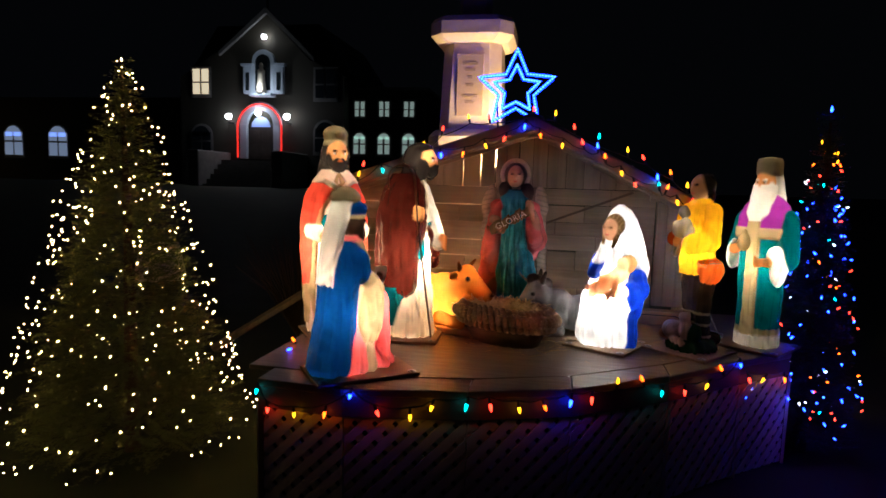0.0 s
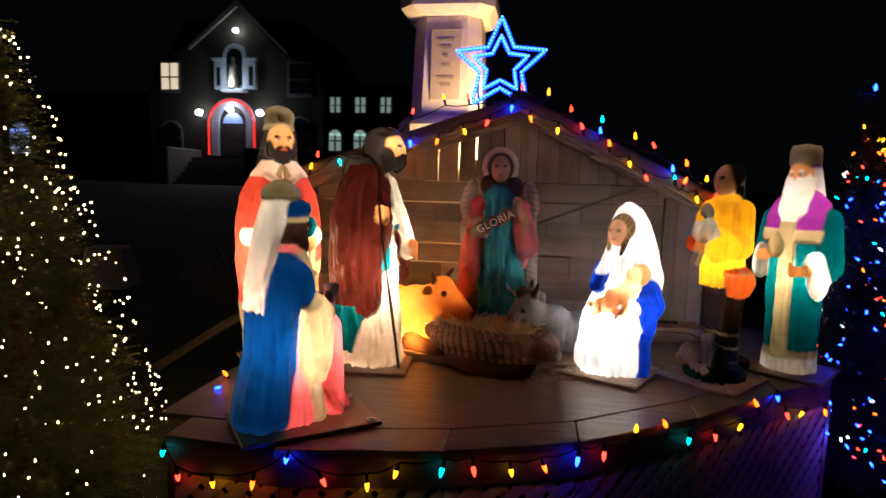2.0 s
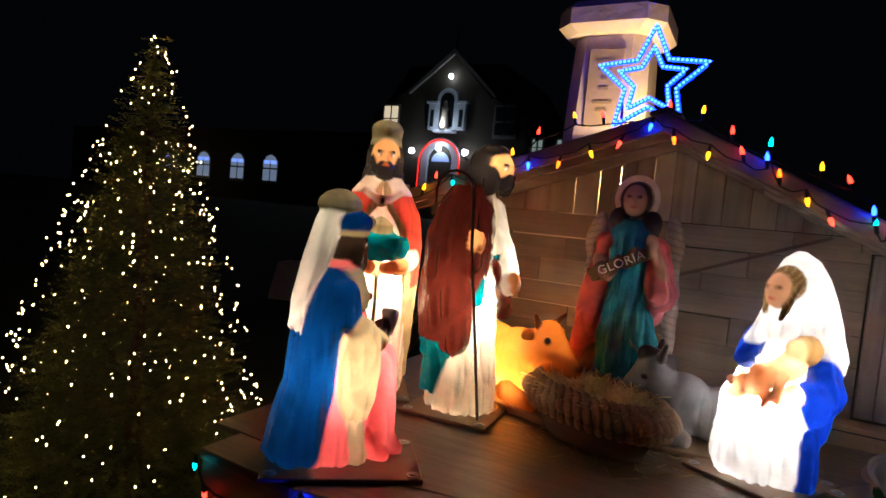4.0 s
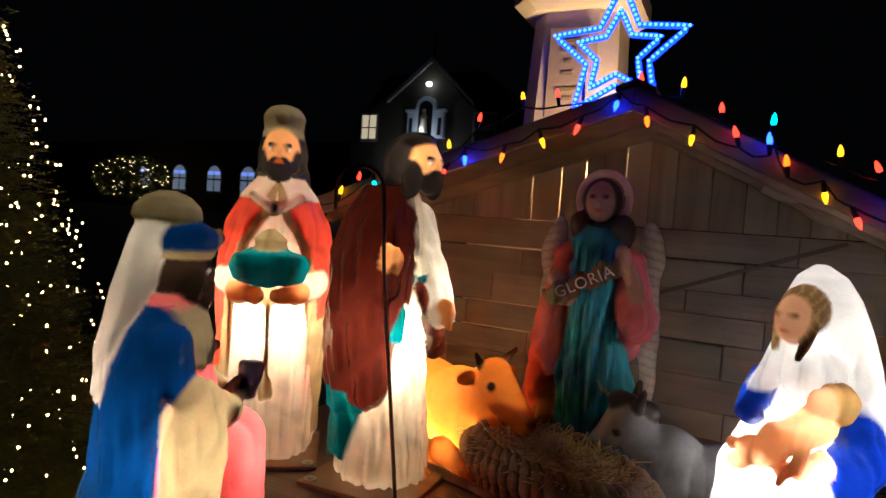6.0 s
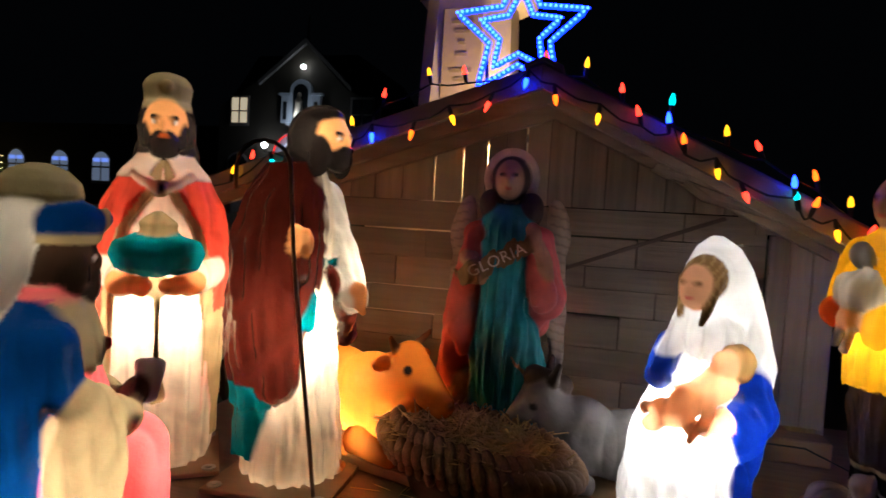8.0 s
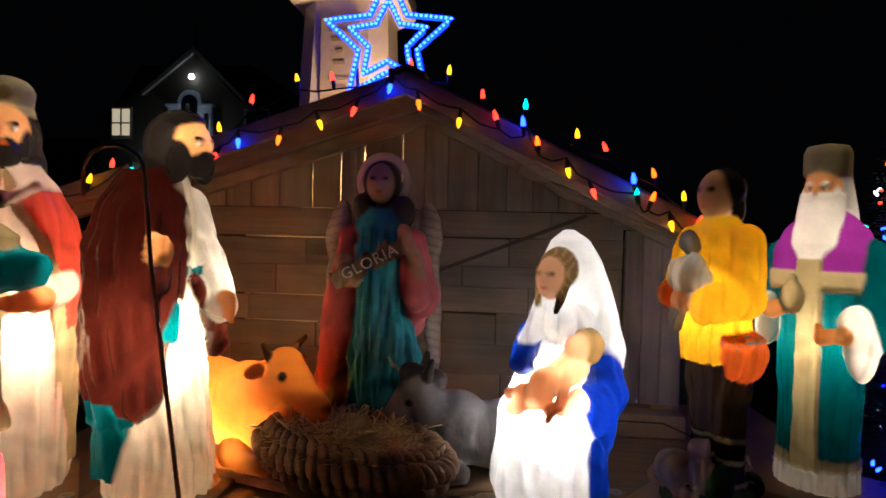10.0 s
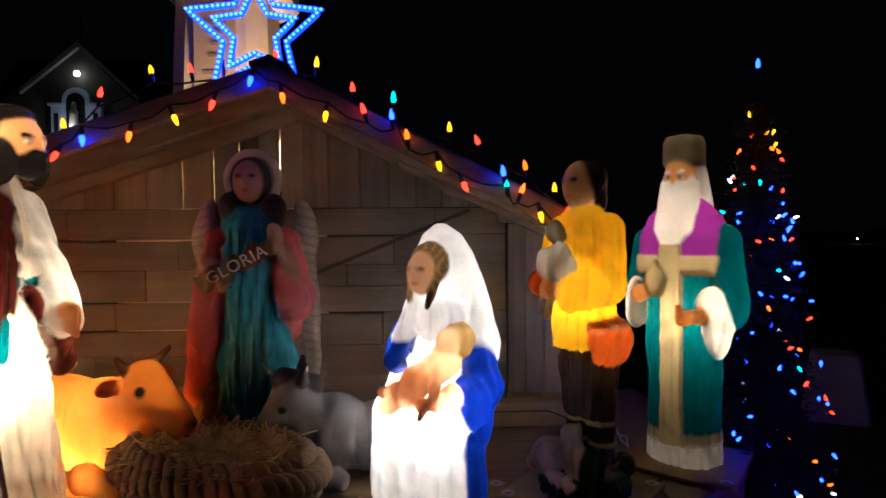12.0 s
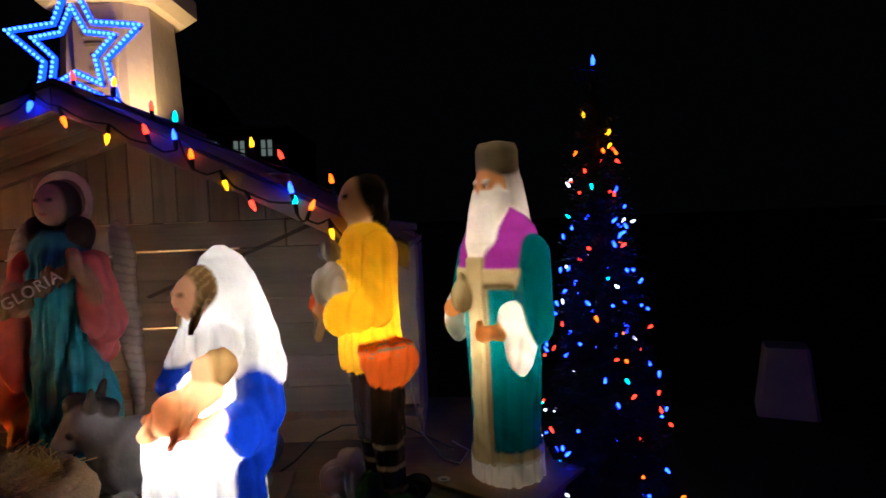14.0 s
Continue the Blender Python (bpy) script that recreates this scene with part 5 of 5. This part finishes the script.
# white-bearded king
old = [
    (TEAL, R([(0.035, 0, 0, 0.108, 0.10), (0.2, 0, 0, 0.112, 0.102), (0.4, 0, 0, 0.122, 0.105), (0.52, 0, 0, 0.13, 0.105), (0.6, 0, 0, 0.125, 0.095), (0.66, 0, 0, 0.10, 0.075), (0.70, 0, 0, 0.05, 0.05)], 12, 0.02, 2)),
    (WHITE, R([(0.0, 0, 0, 0.118, 0.108), (0.06, 0, 0, 0.112, 0.103)], 24, 0.012)), (GOLD, R([(0.058, 0, 0, 0.114, 0.106), (0.085, 0, 0, 0.112, 0.104)])),
    (PURPLE, R([(0.535, 0, 0, 0.142, 0.116), (0.6, 0, 0.0, 0.14, 0.108), (0.655, 0, 0.0, 0.115, 0.085), (0.70, 0, 0, 0.06, 0.055)])),
    (GOLD, R([(0.505, 0, 0, 0.147, 0.121), (0.515, 0, 0, 0.15, 0.124), (0.545, 0, 0, 0.15, 0.123), (0.55, 0, 0, 0.147, 0.12)], 16, 0.01)),
    (GOLD, lambda P: np.maximum(np.maximum(np.abs(P[:, 0]) - 0.032, np.maximum(0.06 - P[:, 2], P[:, 2] - 0.58)), np.abs(P[:, 1] + np.interp(P[:, 2], [0, 0.2, 0.4, 0.52, 0.6], [0.10, 0.102, 0.106, 0.115, 0.11])) - 0.012)),
    (TEAL, C((0.12, 0.0, 0.58), (0.145, -0.03, 0.42), 0.055, 0.06)), (TEAL, C((-0.12, 0.0, 0.58), (-0.135, -0.03, 0.44), 0.05, 0.05)),
    (WHITE, E((0.13, -0.075, 0.375), (0.042, 0.05, 0.085))), (WHITE, E((0.115, -0.095, 0.43), (0.04, 0.04, 0.045))), (WHITE, E((-0.13, -0.07, 0.42), (0.035, 0.045, 0.07))),
    (SKIN, C((0.10, -0.125, 0.405), (0.055, -0.15, 0.395), 0.024, 0.018)), (SKIN, C((0.06, -0.15, 0.395), (0.04, -0.145, 0.42), 0.014, 0.01)), (SKIN, C((-0.10, -0.12, 0.45), (-0.05, -0.14, 0.46), 0.024, 0.018)),
    (GOLD, E((-0.035, -0.14, 0.485), (0.032, 0.03, 0.042))), (GOLD, E((-0.035, -0.14, 0.53), (0.012, 0.012, 0.016))),
    (WHITE, R([(0.55, 0, -0.085, 0.03, 0.03), (0.62, 0, -0.075, 0.06, 0.05), (0.70, 0, -0.05, 0.062, 0.055), (0.745, 0, -0.035, 0.058, 0.055)], 7, 0.05, 6)),
    (WHITE, R([(0.62, 0, 0.04, 0.085, 0.05), (0.70, 0, 0.03, 0.075, 0.055), (0.77, 0, 0.02, 0.062, 0.055), (0.80, 0, 0.01, 0.056, 0.055)], 6, 0.03)),
    *face(0.755, -0.035, 0.048, SKIN, WHITE, WHITE),
    (OLIVE, R([(0.79, 0, -0.005, 0.06, 0.062), (0.80, 0, -0.005, 0.064, 0.066), (0.85, 0, -0.005, 0.064, 0.066), (0.868, 0, -0.005, 0.055, 0.057), (0.874, 0, -0.005, 0.02, 0.02)], 5, 0.012)),
]
shell("old_king_figure", old, [], PLASTIC, (1.70, 2.42, BASE), -46, "lit plastic white-bearded king figure in teal and purple robes", "statue", slim=(0.85, 0.9, 1.022), wrinkle=0.0018, neck=0.5)

# cow
FAWN = (0.62, 0.21, 0.028)
cow = [
    (FAWN, E((0, 0.07, 0.115), (0.105, 0.20, 0.105))), (FAWN, E((0.0, -0.09, 0.125), (0.095, 0.11, 0.10))), (FAWN, C((0, -0.14, 0.16), (0, -0.22, 0.20), 0.07, 0.055)),
    (FAWN, C((0, -0.215, 0.215), (0, -0.315, 0.155), 0.052, 0.034)), (FAWN, E((0, -0.33, 0.145), (0.034, 0.03, 0.028))), (FAWN, E((0, -0.215, 0.24), (0.045, 0.04, 0.03))),
    (BROWN, C((0.04, -0.20, 0.255), (0.075, -0.215, 0.285), 0.012, 0.006)), (BROWN, C((-0.04, -0.20, 0.255), (-0.075, -0.215, 0.285), 0.012, 0.006)),
    (FAWN, E((0.075, -0.19, 0.225), (0.035, 0.014, 0.018))), (FAWN, E((-0.075, -0.19, 0.225), (0.035, 0.014, 0.018))),
    (BLACK, E((0.044, -0.25, 0.215), (0.008, 0.011, 0.009))), (BLACK, E((-0.044, -0.25, 0.215), (0.008, 0.011, 0.009))), (DKBROWN, E((0, -0.345, 0.15), (0.02, 0.018, 0.01))),
    (FAWN, C((0.09, -0.12, 0.04), (0.085, -0.24, 0.03), 0.032, 0.024)), (FAWN, C((-0.09, -0.12, 0.04), (-0.085, -0.24, 0.03), 0.032, 0.024)), (FAWN, E((0.10, 0.16, 0.06), (0.05, 0.10, 0.06))), (FAWN, E((-0.10, 0.16, 0.06), (0.05, 0.10, 0.06))), (DKBROWN, E((0.085, -0.265, 0.022), (0.022, 0.02, 0.02))),
    (FAWN, C((0, -0.10, 0.06), (0, -0.23, 0.13), 0.05, 0.03)),
]
shell("cow_figure", cow, [], PLASTIC, (0.10, 2.345, TOP + 0.03), 66, "glowing orange plastic cow lying on a plank", "statue", fold_shade=0.2, slim=(1.02, 1.02, 1.16), wrinkle=0.0012, neck=0.2)
# donkey
GR2 = (0.21, 0.20, 0.20)
donkey = [
    (GR2, E((0, 0.09, 0.10), (0.09, 0.20, 0.095))), (GR2, E((0, -0.08, 0.12), (0.08, 0.10, 0.10))), (GR2, C((0, -0.12, 0.15), (0, -0.18, 0.22), 0.062, 0.05)),
    (GR2, C((0, -0.18, 0.23), (0, -0.255, 0.13), 0.046, 0.028)), (DKBROWN, E((0, -0.262, 0.115), (0.028, 0.026, 0.024))), (DKBROWN, C((0, -0.13, 0.245), (0, -0.20, 0.265), 0.028, 0.03)),
    (DKBROWN, C((0.03, -0.16, 0.26), (0.05, -0.15, 0.305), 0.016, 0.008)), (DKBROWN, C((-0.03, -0.16, 0.26), (-0.05, -0.15, 0.305), 0.016, 0.008)),
    (BLACK, E((0.04, -0.205, 0.20), (0.007, 0.009, 0.008))), (BLACK, E((-0.04, -0.205, 0.20), (0.007, 0.009, 0.008))),
    ((0.3, 0.28, 0.27), C((0.08, -0.08, 0.03), (0.07, -0.19, 0.025), 0.028, 0.02)), ((0.3, 0.28, 0.27), C((-0.08, -0.08, 0.03), (-0.07, -0.19, 0.025), 0.028, 0.02)), (GR2, E((0.085, 0.17, 0.05), (0.045, 0.09, 0.05))), (GR2, E((-0.085, 0.17, 0.05), (0.045, 0.09, 0.05))), (BLACK, E((-0.07, -0.21, 0.018), (0.018, 0.02, 0.016))),
]
shell("donkey_figure", donkey, [], PLASTER, (0.82, 2.33, TOP + 0.02), -76, "grey painted plaster donkey lying by the wall", "statue", wrinkle=0.0012, neck=0.2)

# bulbs in the hollow figures; head, hand and child ones are added fill lamps
for name, at, watts in (
        ("king_bulb", (-0.320, 2.065, BASE + 0.40), 5.6), ("king_head_fill", (-0.320, 2.070, BASE + 0.82), 0.55), ("kneeling_bulb", (-0.025, 1.520, BASE + 0.24), 3.6), ("kneeling_head_fill", (-0.050, 1.500, BASE + 0.60), 0.12),
        ("staff_bearer_bulb", (0.060, 2.110, BASE + 0.38), 7.5), ("staff_bearer_head_fill", (0.090, 2.110, BASE + 0.83), 0.5), ("mother_bulb", (0.975, 2.200, BASE + 0.26), 4.6), ("mother_head_fill", (1.020, 2.253, BASE + 0.48), 0.55),
        ("shepherd_bulb", (1.365, 2.230, BASE + 0.47), 1.3), ("old_king_bulb", (1.710, 2.420, BASE + 0.40), 3.6), ("old_king_head_fill", (1.703, 2.410, BASE + 0.64), 0.45), ("king_hand_fill", (-0.223, 1.945, BASE + 0.475), 0.04), ("staff_hand_fill", (0.075, 2.035, BASE + 0.585), 0.05), ("child_fill", (0.992, 2.115, BASE + 0.315), 0.1),
        ("old_king_hand_fill", (1.658, 2.297, BASE + 0.409), 0.05), ("old_king_fist_fill", (1.571, 2.386, BASE + 0.465), 0.04), ("shepherd_head_fill", (1.362, 2.225, BASE + 0.70), 0.04), ("cow_bulb", (0.150, 2.310, TOP + 0.10), 5.2)):
    point_lamp(name, at, watts, (1.0, 0.86, 0.65) if "mother" not in name else (0.95, 0.95, 1.0), 0.02)

# plywood footings under the figures
wm = mesh_of("washer", lathe([(0.017, 0.0), (0.017, 0.003), (0.008, 0.0032), (0.008, 0.006), (0.002, 0.007)], 14), ZINC)


def footing(x, y, w, d, turn, n=4, thick=0.012):
    f = thing("plywood_footing", (x, y, TOP), turn, "square plywood footing screwed to the stage deck", "board", "plywood footings")
    part("board", box(-w / 2, w / 2, -d / 2, d / 2, 0.0005, thick, 0.002), PLY, f)
    for sx, sy in ((-1, -1), (1, -1), (1, 1), (-1, 1))[:n]:
        piece("washer", wm, f, pose(sx * (w / 2 - 0.025), sy * (d / 2 - 0.025), thick))


footing(-0.315, 2.07, 0.30, 0.28, 36)
footing(0.0, 1.52, 0.40, 0.26, 38)
footing(0.045, 2.11, 0.31, 0.30, 4)
footing(0.98, 2.215, 0.30, 0.31, -28)
footing(1.355, 2.23, 0.31, 0.31, -40)
footing(1.70, 2.41, 0.30, 0.30, -38)
for x, y, w, d, z, t in ((0.10, 2.355, 0.60, 0.24, 0.03, -16), (0.82, 2.33, 0.60, 0.22, 0.02, 6)):
    pl = thing("plank_footing", (x, y, TOP), t, "raw plank laid flat under the animal figure", "plank")
    part("plank", box(-w / 2, w / 2, -d / 2, d / 2, 0.0005, z - 0.001, 0.003), PLY, pl)
tagged(part("wood_block", box(0.27, 0.37, 2.18, 2.225, TOP + 0.0005, TOP + 0.035, 0.004), PLY), "short offcut of raw wood on the deck", "wood block")
cord = [(1.40, 2.29, BASE + 0.40), (1.44, 2.32, BASE + 0.36), (1.455, 2.34, BASE + 0.25), (1.47, 2.37, BASE + 0.14), (1.52, 2.41, BASE + 0.05), (1.57, 2.50, TOP + 0.008), (1.60, 2.6, TOP + 0.006), (1.55, 2.68, TOP + 0.006)]
tagged(part("power_cord", tube(cord, 0.0025, 6), CORD_WHITE, smooth=True), "thin white power cord trailing to the deck", "cord")
cord = [(1.03, 2.42, TOP + 0.006), (1.08, 2.56, TOP + 0.006), (1.13, 2.66, TOP + 0.04), (1.2, 2.70, TOP + 0.062), (1.38, 2.705, TOP + 0.060), (1.55, 2.62, TOP + 0.006)]
tagged(part("power_cord", tube(cord, 0.0028, 6), CABLE, smooth=True), "black power cord lying along the sill", "cord")

# ---- manger ----
man = thing("manger", (0.505, 2.15, TOP), -25, "wooden trough manger rimmed with braided wicker and filled with straw", "manger")
AX, AY = 0.265, 0.15


def oval(a, k=1.0):
    return AX * k * math.cos(a), AY * k * math.sin(a)


b = bmesh.new()
rows_ = []
for k, z, in ((0.66, 0.0), (0.72, 0.03), (0.84, 0.09), (0.93, 0.135)):
    rows_.append([b.verts.new((*oval(2 * math.pi * i / 40, k), z)) for i in range(40)])
for p, q in zip(rows_, rows_[1:]):
    for i in range(40):
        b.faces.new((p[i], p[(i + 1) % 40], q[(i + 1) % 40], q[i]))
b.faces.new(rows_[0][::-1])
part("trough", b, MANGERWOOD, man, smooth=True)
part("end_leg", tube([(-0.22, 0.03, 0.0), (-0.262, 0.025, 0.12), (-0.285, 0.02, 0.185)], (0.024, 0.022, 0.017), 8), MANGERWOOD, man)
braid = bmesh.new()
bmesh.ops.create_icosphere(braid, subdivisions=2, radius=1.0)
strand_mesh = mesh_of("braid_strand", braid, WICKER, True)
for ring_, (k, z, count, size) in enumerate(((0.98, 0.135, 50, 0.034), (0.86, 0.16, 46, 0.03), (0.92, 0.10, 46, 0.028))):
    for i in range(count):
        a = 2 * math.pi * (i + 0.5 * ring_) / count
        x, y = oval(a, k)
        m = pose(x, y, z + random.uniform(-0.003, 0.003), random.uniform(-12, 12), 35 + random.uniform(-10, 10), math.degrees(math.atan2(AY * AX * math.sin(a) / AY, AX * math.cos(a) * AY / AX)) + 48)
        piece("braid_strand", strand_mesh, man, m @ Matrix.Diagonal((size * 1.0, size * 0.5, size * 0.75, 1)))
b = bmesh.new()
rows_ = [[b.verts.new((*oval(2 * math.pi * i / 32, k), z)) for i in range(32)] for k, z in ((0.86, 0.135), (0.6, 0.15), (0.3, 0.16))]
for p, q in zip(rows_, rows_[1:]):
    for i in range(32):
        b.faces.new((p[i], p[(i + 1) % 32], q[(i + 1) % 32], q[i]))
b.faces.new(rows_[-1])
part("straw_bed", b, WICKER, man)
verts, faces_ = [], []
rng = random.Random(5)


def stalk(p, d, length, r=0.0017):
    u = d.cross(Vector((0.1, 0.3, 0.95))).normalized() * r
    w = d.cross(u).normalized() * r
    i = len(verts)
    q = p + d * length + Vector((0, 0, -0.1 * length))
    for c in (p, q):
        verts.extend([tuple(c + u), tuple(c - 0.5 * u + 0.87 * w), tuple(c - 0.5 * u - 0.87 * w)])
    faces_.extend([(i, i + 1, i + 4, i + 3), (i + 1, i + 2, i + 5, i + 4), (i + 2, i, i + 3, i + 5)])


for k in range(1900):
    a, r = rng.uniform(0, 6.28), math.sqrt(rng.random()) * 0.82
    x, y = oval(a, r)
    d = Vector((rng.gauss(0, 1), rng.gauss(0, 1), rng.gauss(0.12, 0.28))).normalized()
    stalk(Vector((x, y, 0.15 + 0.02 * (1 - r) + rng.uniform(-0.006, 0.014))) - d * 0.04, d, rng.uniform(0.05, 0.12))
me = bpy.data.meshes.new("straw")
me.from_pydata(verts, [], faces_)
me.materials.append(STRAW)
ob = new("straw", me)
ob.parent = man
tagged(ob, "loose dry straw", kind="stuff")
verts, faces_ = [], []
for k in range(160):
    p = Vector((0.62 + rng.gauss(0, 0.18), 2.2 + rng.gauss(0, 0.14), TOP + 0.003 + rng.random() * 0.004))
    a = rng.uniform(0, 6.28)
    stalk(p, Vector((math.cos(a), math.sin(a), 0.05)), rng.uniform(0.02, 0.08), 0.001)
me = bpy.data.meshes.new("scattered_straw")
me.from_pydata(verts, [], faces_)
me.materials.append(STRAW)
tagged(new("scattered_straw", me), "stray straw scattered on the stage deck", "straw", kind="stuff")


# ---- trees ----
def conifer(at, height, width, base, material, label, seed, count):
    t = thing("conifer_tree", at, 0, label, "tree")
    rg = random.Random(seed)
    part("trunk", tube([(0, 0, 0), (0.01, 0, height * 0.5), (0, 0, height * 0.97)], (0.035, 0.022, 0.006), 8), BARK, t)
    vs, fs = [], []

    def sprig(p, d, length, r):
        side = d.cross(Vector((0, 0, 1))).normalized() if abs(d.z) < 0.95 else Vector((1, 0, 0))
        upv = side.cross(d)
        for j in range(7):
            q = p + d * length * (j / 7)
            for s in (-1, 1):
                o = (side * s * rg.uniform(0.6, 1) + d * 0.7 + upv * rg.uniform(-0.5, 0.6)).normalized() * r * rg.uniform(0.7, 1.2) * (1.15 - j / 9)
                n = len(vs)
                e = d * 0.004
                vs.extend([tuple(q - e), tuple(q + e), tuple(q + o)])
                fs.append((n, n + 1, n + 2))
    for k in range(count):
        u = rg.random()
        z = base + (height - base) * (1 - math.sqrt(u))
        spread = width * (1 - (z - base) / (height - base)) ** 0.85 * (0.86 + 0.28 * noise.noise((z * 6, seed, math.floor(k % 9))))
        a = rg.uniform(0, 2 * math.pi)
        rr = spread * rg.uniform(0.25, 1.0) ** 0.5
        p = Vector((rr * math.cos(a), rr * math.sin(a), z))
        d = Vector((math.cos(a), math.sin(a), rg.uniform(-0.35, 0.45))).normalized()
        sprig(p - d * 0.07, d, rg.uniform(0.07, 0.13), 0.028)
    m2 = bpy.data.meshes.new("crown")
    m2.from_pydata(vs, [], fs)
    m2.materials.append(material)
    c = new("crown", m2)
    c.parent = t
    return t, rg


def on_cone(rg, height, width, base, u):
    z = base + (height - base) * (1 - u)
    spread = width * (1 - (z - base) / (height - base)) ** 0.85
    a = rg.uniform(0, 2 * math.pi)
    return Vector((spread * math.cos(a), spread * math.sin(a), z)) * 1.0


W_AT, W_H, W_W = (-1.20, 1.75, 0), 1.81, 0.55
tree, rg = conifer(W_AT, W_H, W_W, 0.08, NEEDLES, "small conifer wrapped in warm white fairy lights", 11, 5200)
vs, fs = [], []
for k in range(450):
    u = rg.random() ** 0.6
    p = on_cone(rg, W_H, W_W * 1.02, 0.12, u) + Vector((rg.gauss(0, 0.012), rg.gauss(0, 0.012), rg.gauss(0, 0.012)))
    n, s = len(vs), 0.0027
    vs.extend([tuple(p + Vector(o) * s) for o in ((1, 0, 0), (-1, 0, 0), (0, 1, 0), (0, -1, 0), (0, 0, 1.6), (0, 0, -1.6))])
    fs.extend([(n + a, n + b_, n + c) for a, b_, c in ((0, 2, 4), (2, 1, 4), (1, 3, 4), (3, 0, 4), (2, 0, 5), (1, 2, 5), (3, 1, 5), (0, 3, 5))])
me = bpy.data.meshes.new("fairy_lights")
me.from_pydata(vs, [], fs)
me.materials.append(FAIRY)
ob = new("fairy_lights", me)
ob.parent = tree
tagged(ob, "tiny warm white bulbs", kind="stuff")

R_AT, R_H, R_W = (2.0, 2.58, 0), 1.70, 0.27
tree, rg = conifer(R_AT, R_H, R_W, 0.1, NEEDLES_BLUE, "narrow dark spruce hung with multicoloured bulbs", 23, 3000)
small = {k: mesh_of("bulb", lathe([(r * 0.68, z * 0.65) for r, z in prof], 8), m, True) for k, m in BULB.items()}
for k in range(190):
    u = (0.04 + 0.96 * rg.random()) ** 0.75
    p = on_cone(rg, R_H, R_W, 0.16, u)
    piece("bulb", small["bbbbrcobwbwr"[rg.randrange(12)] if u > 0.2 else "ryor"[k % 4]], tree, pose(*p, rg.uniform(0, 360), rg.uniform(-60, 60), 0))
piece("top_bulb", BULB_MESH["b"], tree, pose(0, 0, R_H))

# lit shrub by the far wing
sh = thing("lit_shrub", (-39.0, 29.0, 1.5), 0, "distant round shrub covered in warm white lights", "shrub")
vs, fs, lv, lf = [], [], [], []
rg = random.Random(8)
for k in range(900):
    d = Vector((rg.gauss(0, 1), rg.gauss(0, 1), rg.gauss(0, 1))).normalized()
    p = Vector((d.x * 3.6, d.y * 1.5, 1.5 + d.z * 1.5)) * rg.uniform(0.85, 1.02)
    n = len(vs)
    vs.extend([tuple(p + Vector((rg.uniform(-0.4, 0.4), rg.uniform(-0.4, 0.4), rg.uniform(-0.3, 0.3)))) for _ in range(3)])
    fs.append((n, n + 1, n + 2))
    if k < 150:
        p = p * 1.04
        n, s = len(lv), 0.04
        lv.extend([tuple(p + Vector(o) * s) for o in ((1, 0, 0), (-1, 0, 0), (0, 1, 0), (0, -1, 0), (0, 0, 1), (0, 0, -1))])
        lf.extend([(n + a, n + b_, n + c) for a, b_, c in ((0, 2, 4), (2, 1, 4), (1, 3, 4), (3, 0, 4), (2, 0, 5), (1, 2, 5), (3, 1, 5), (0, 3, 5))])
for nm, v_, f_, mt in (("foliage", vs, fs, NEEDLES), ("fairy_lights", lv, lf, FAR_FAIRY)):
    me = bpy.data.meshes.new(nm)
    me.from_pydata(v_, [], f_)
    me.materials.append(mt)
    ob = new(nm, me)
    ob.parent = sh
    tagged(ob, kind="stuff")

# tapered concrete blocks on the lawn
for x, y, w, hh, t in ((-4.15, 5.95, 0.52, 0.46, 20), (3.62, 4.45, 0.34, 0.42, -25)):
    k = thing("concrete_block", (x, y, rise(x, y) - 0.02), t, "whitewashed tapered concrete block standing on the lawn", "block", "lawn blocks")
    part("body", square([(w / 2, 0), (w * 0.36, hh), (w * 0.34, hh + 0.02)], 0.02), WHITEWASH, k)

# dry shrub and timber behind the stage's corner
dry = thing("dry_shrub", (-1.35, 3.9, 0.0), 0, "bare brown shrub behind the stage", "shrub")
b = bmesh.new()
for k in range(60):
    a, lean = rng.uniform(0, 6.28), rng.uniform(0.1, 0.5)
    tube([(0, 0, 0), (lean * 0.5 * math.cos(a), lean * 0.5 * math.sin(a), 0.4), (lean * math.cos(a), lean * math.sin(a), rng.uniform(0.5, 0.9))], (0.006, 0.004, 0.002), 4, b)
tagged(part("branch_mass", b, BARK, dry), kind="stuff")
beam = thing("timber_beam", (-1.2, 3.3, 0), 0, "weathered timber leaning beside the stable", "timber")
part("beam", tube([(-0.55, 0, 0.03), (0.35, 0.1, 0.62)], 0.03, 6), BARN, beam)

# far garden lamps
b = bmesh.new()
bmesh.ops.create_icosphere(b, subdivisions=1, radius=0.075)
far_lamp = mesh_of("lamp_head", b, GLOBE)
pole_mesh = mesh_of("pole", tube([(0, 0, -0.05), (0, 0, 0.4)], 0.03, 6), CABLE)
for x, y in ((47.2, 48.0), (48.9, 48.0), (37.3, 48.0)):
    k = thing("garden_lamp", (x, y, 0), 0, "tiny distant lit garden lamp across the dark lawn", "garden lamp", "far garden lamps")
    piece("lamp_head", far_lamp, k, pose(0, 0, 0.44))
    piece("pole", pole_mesh, k, Matrix.Identity(4))
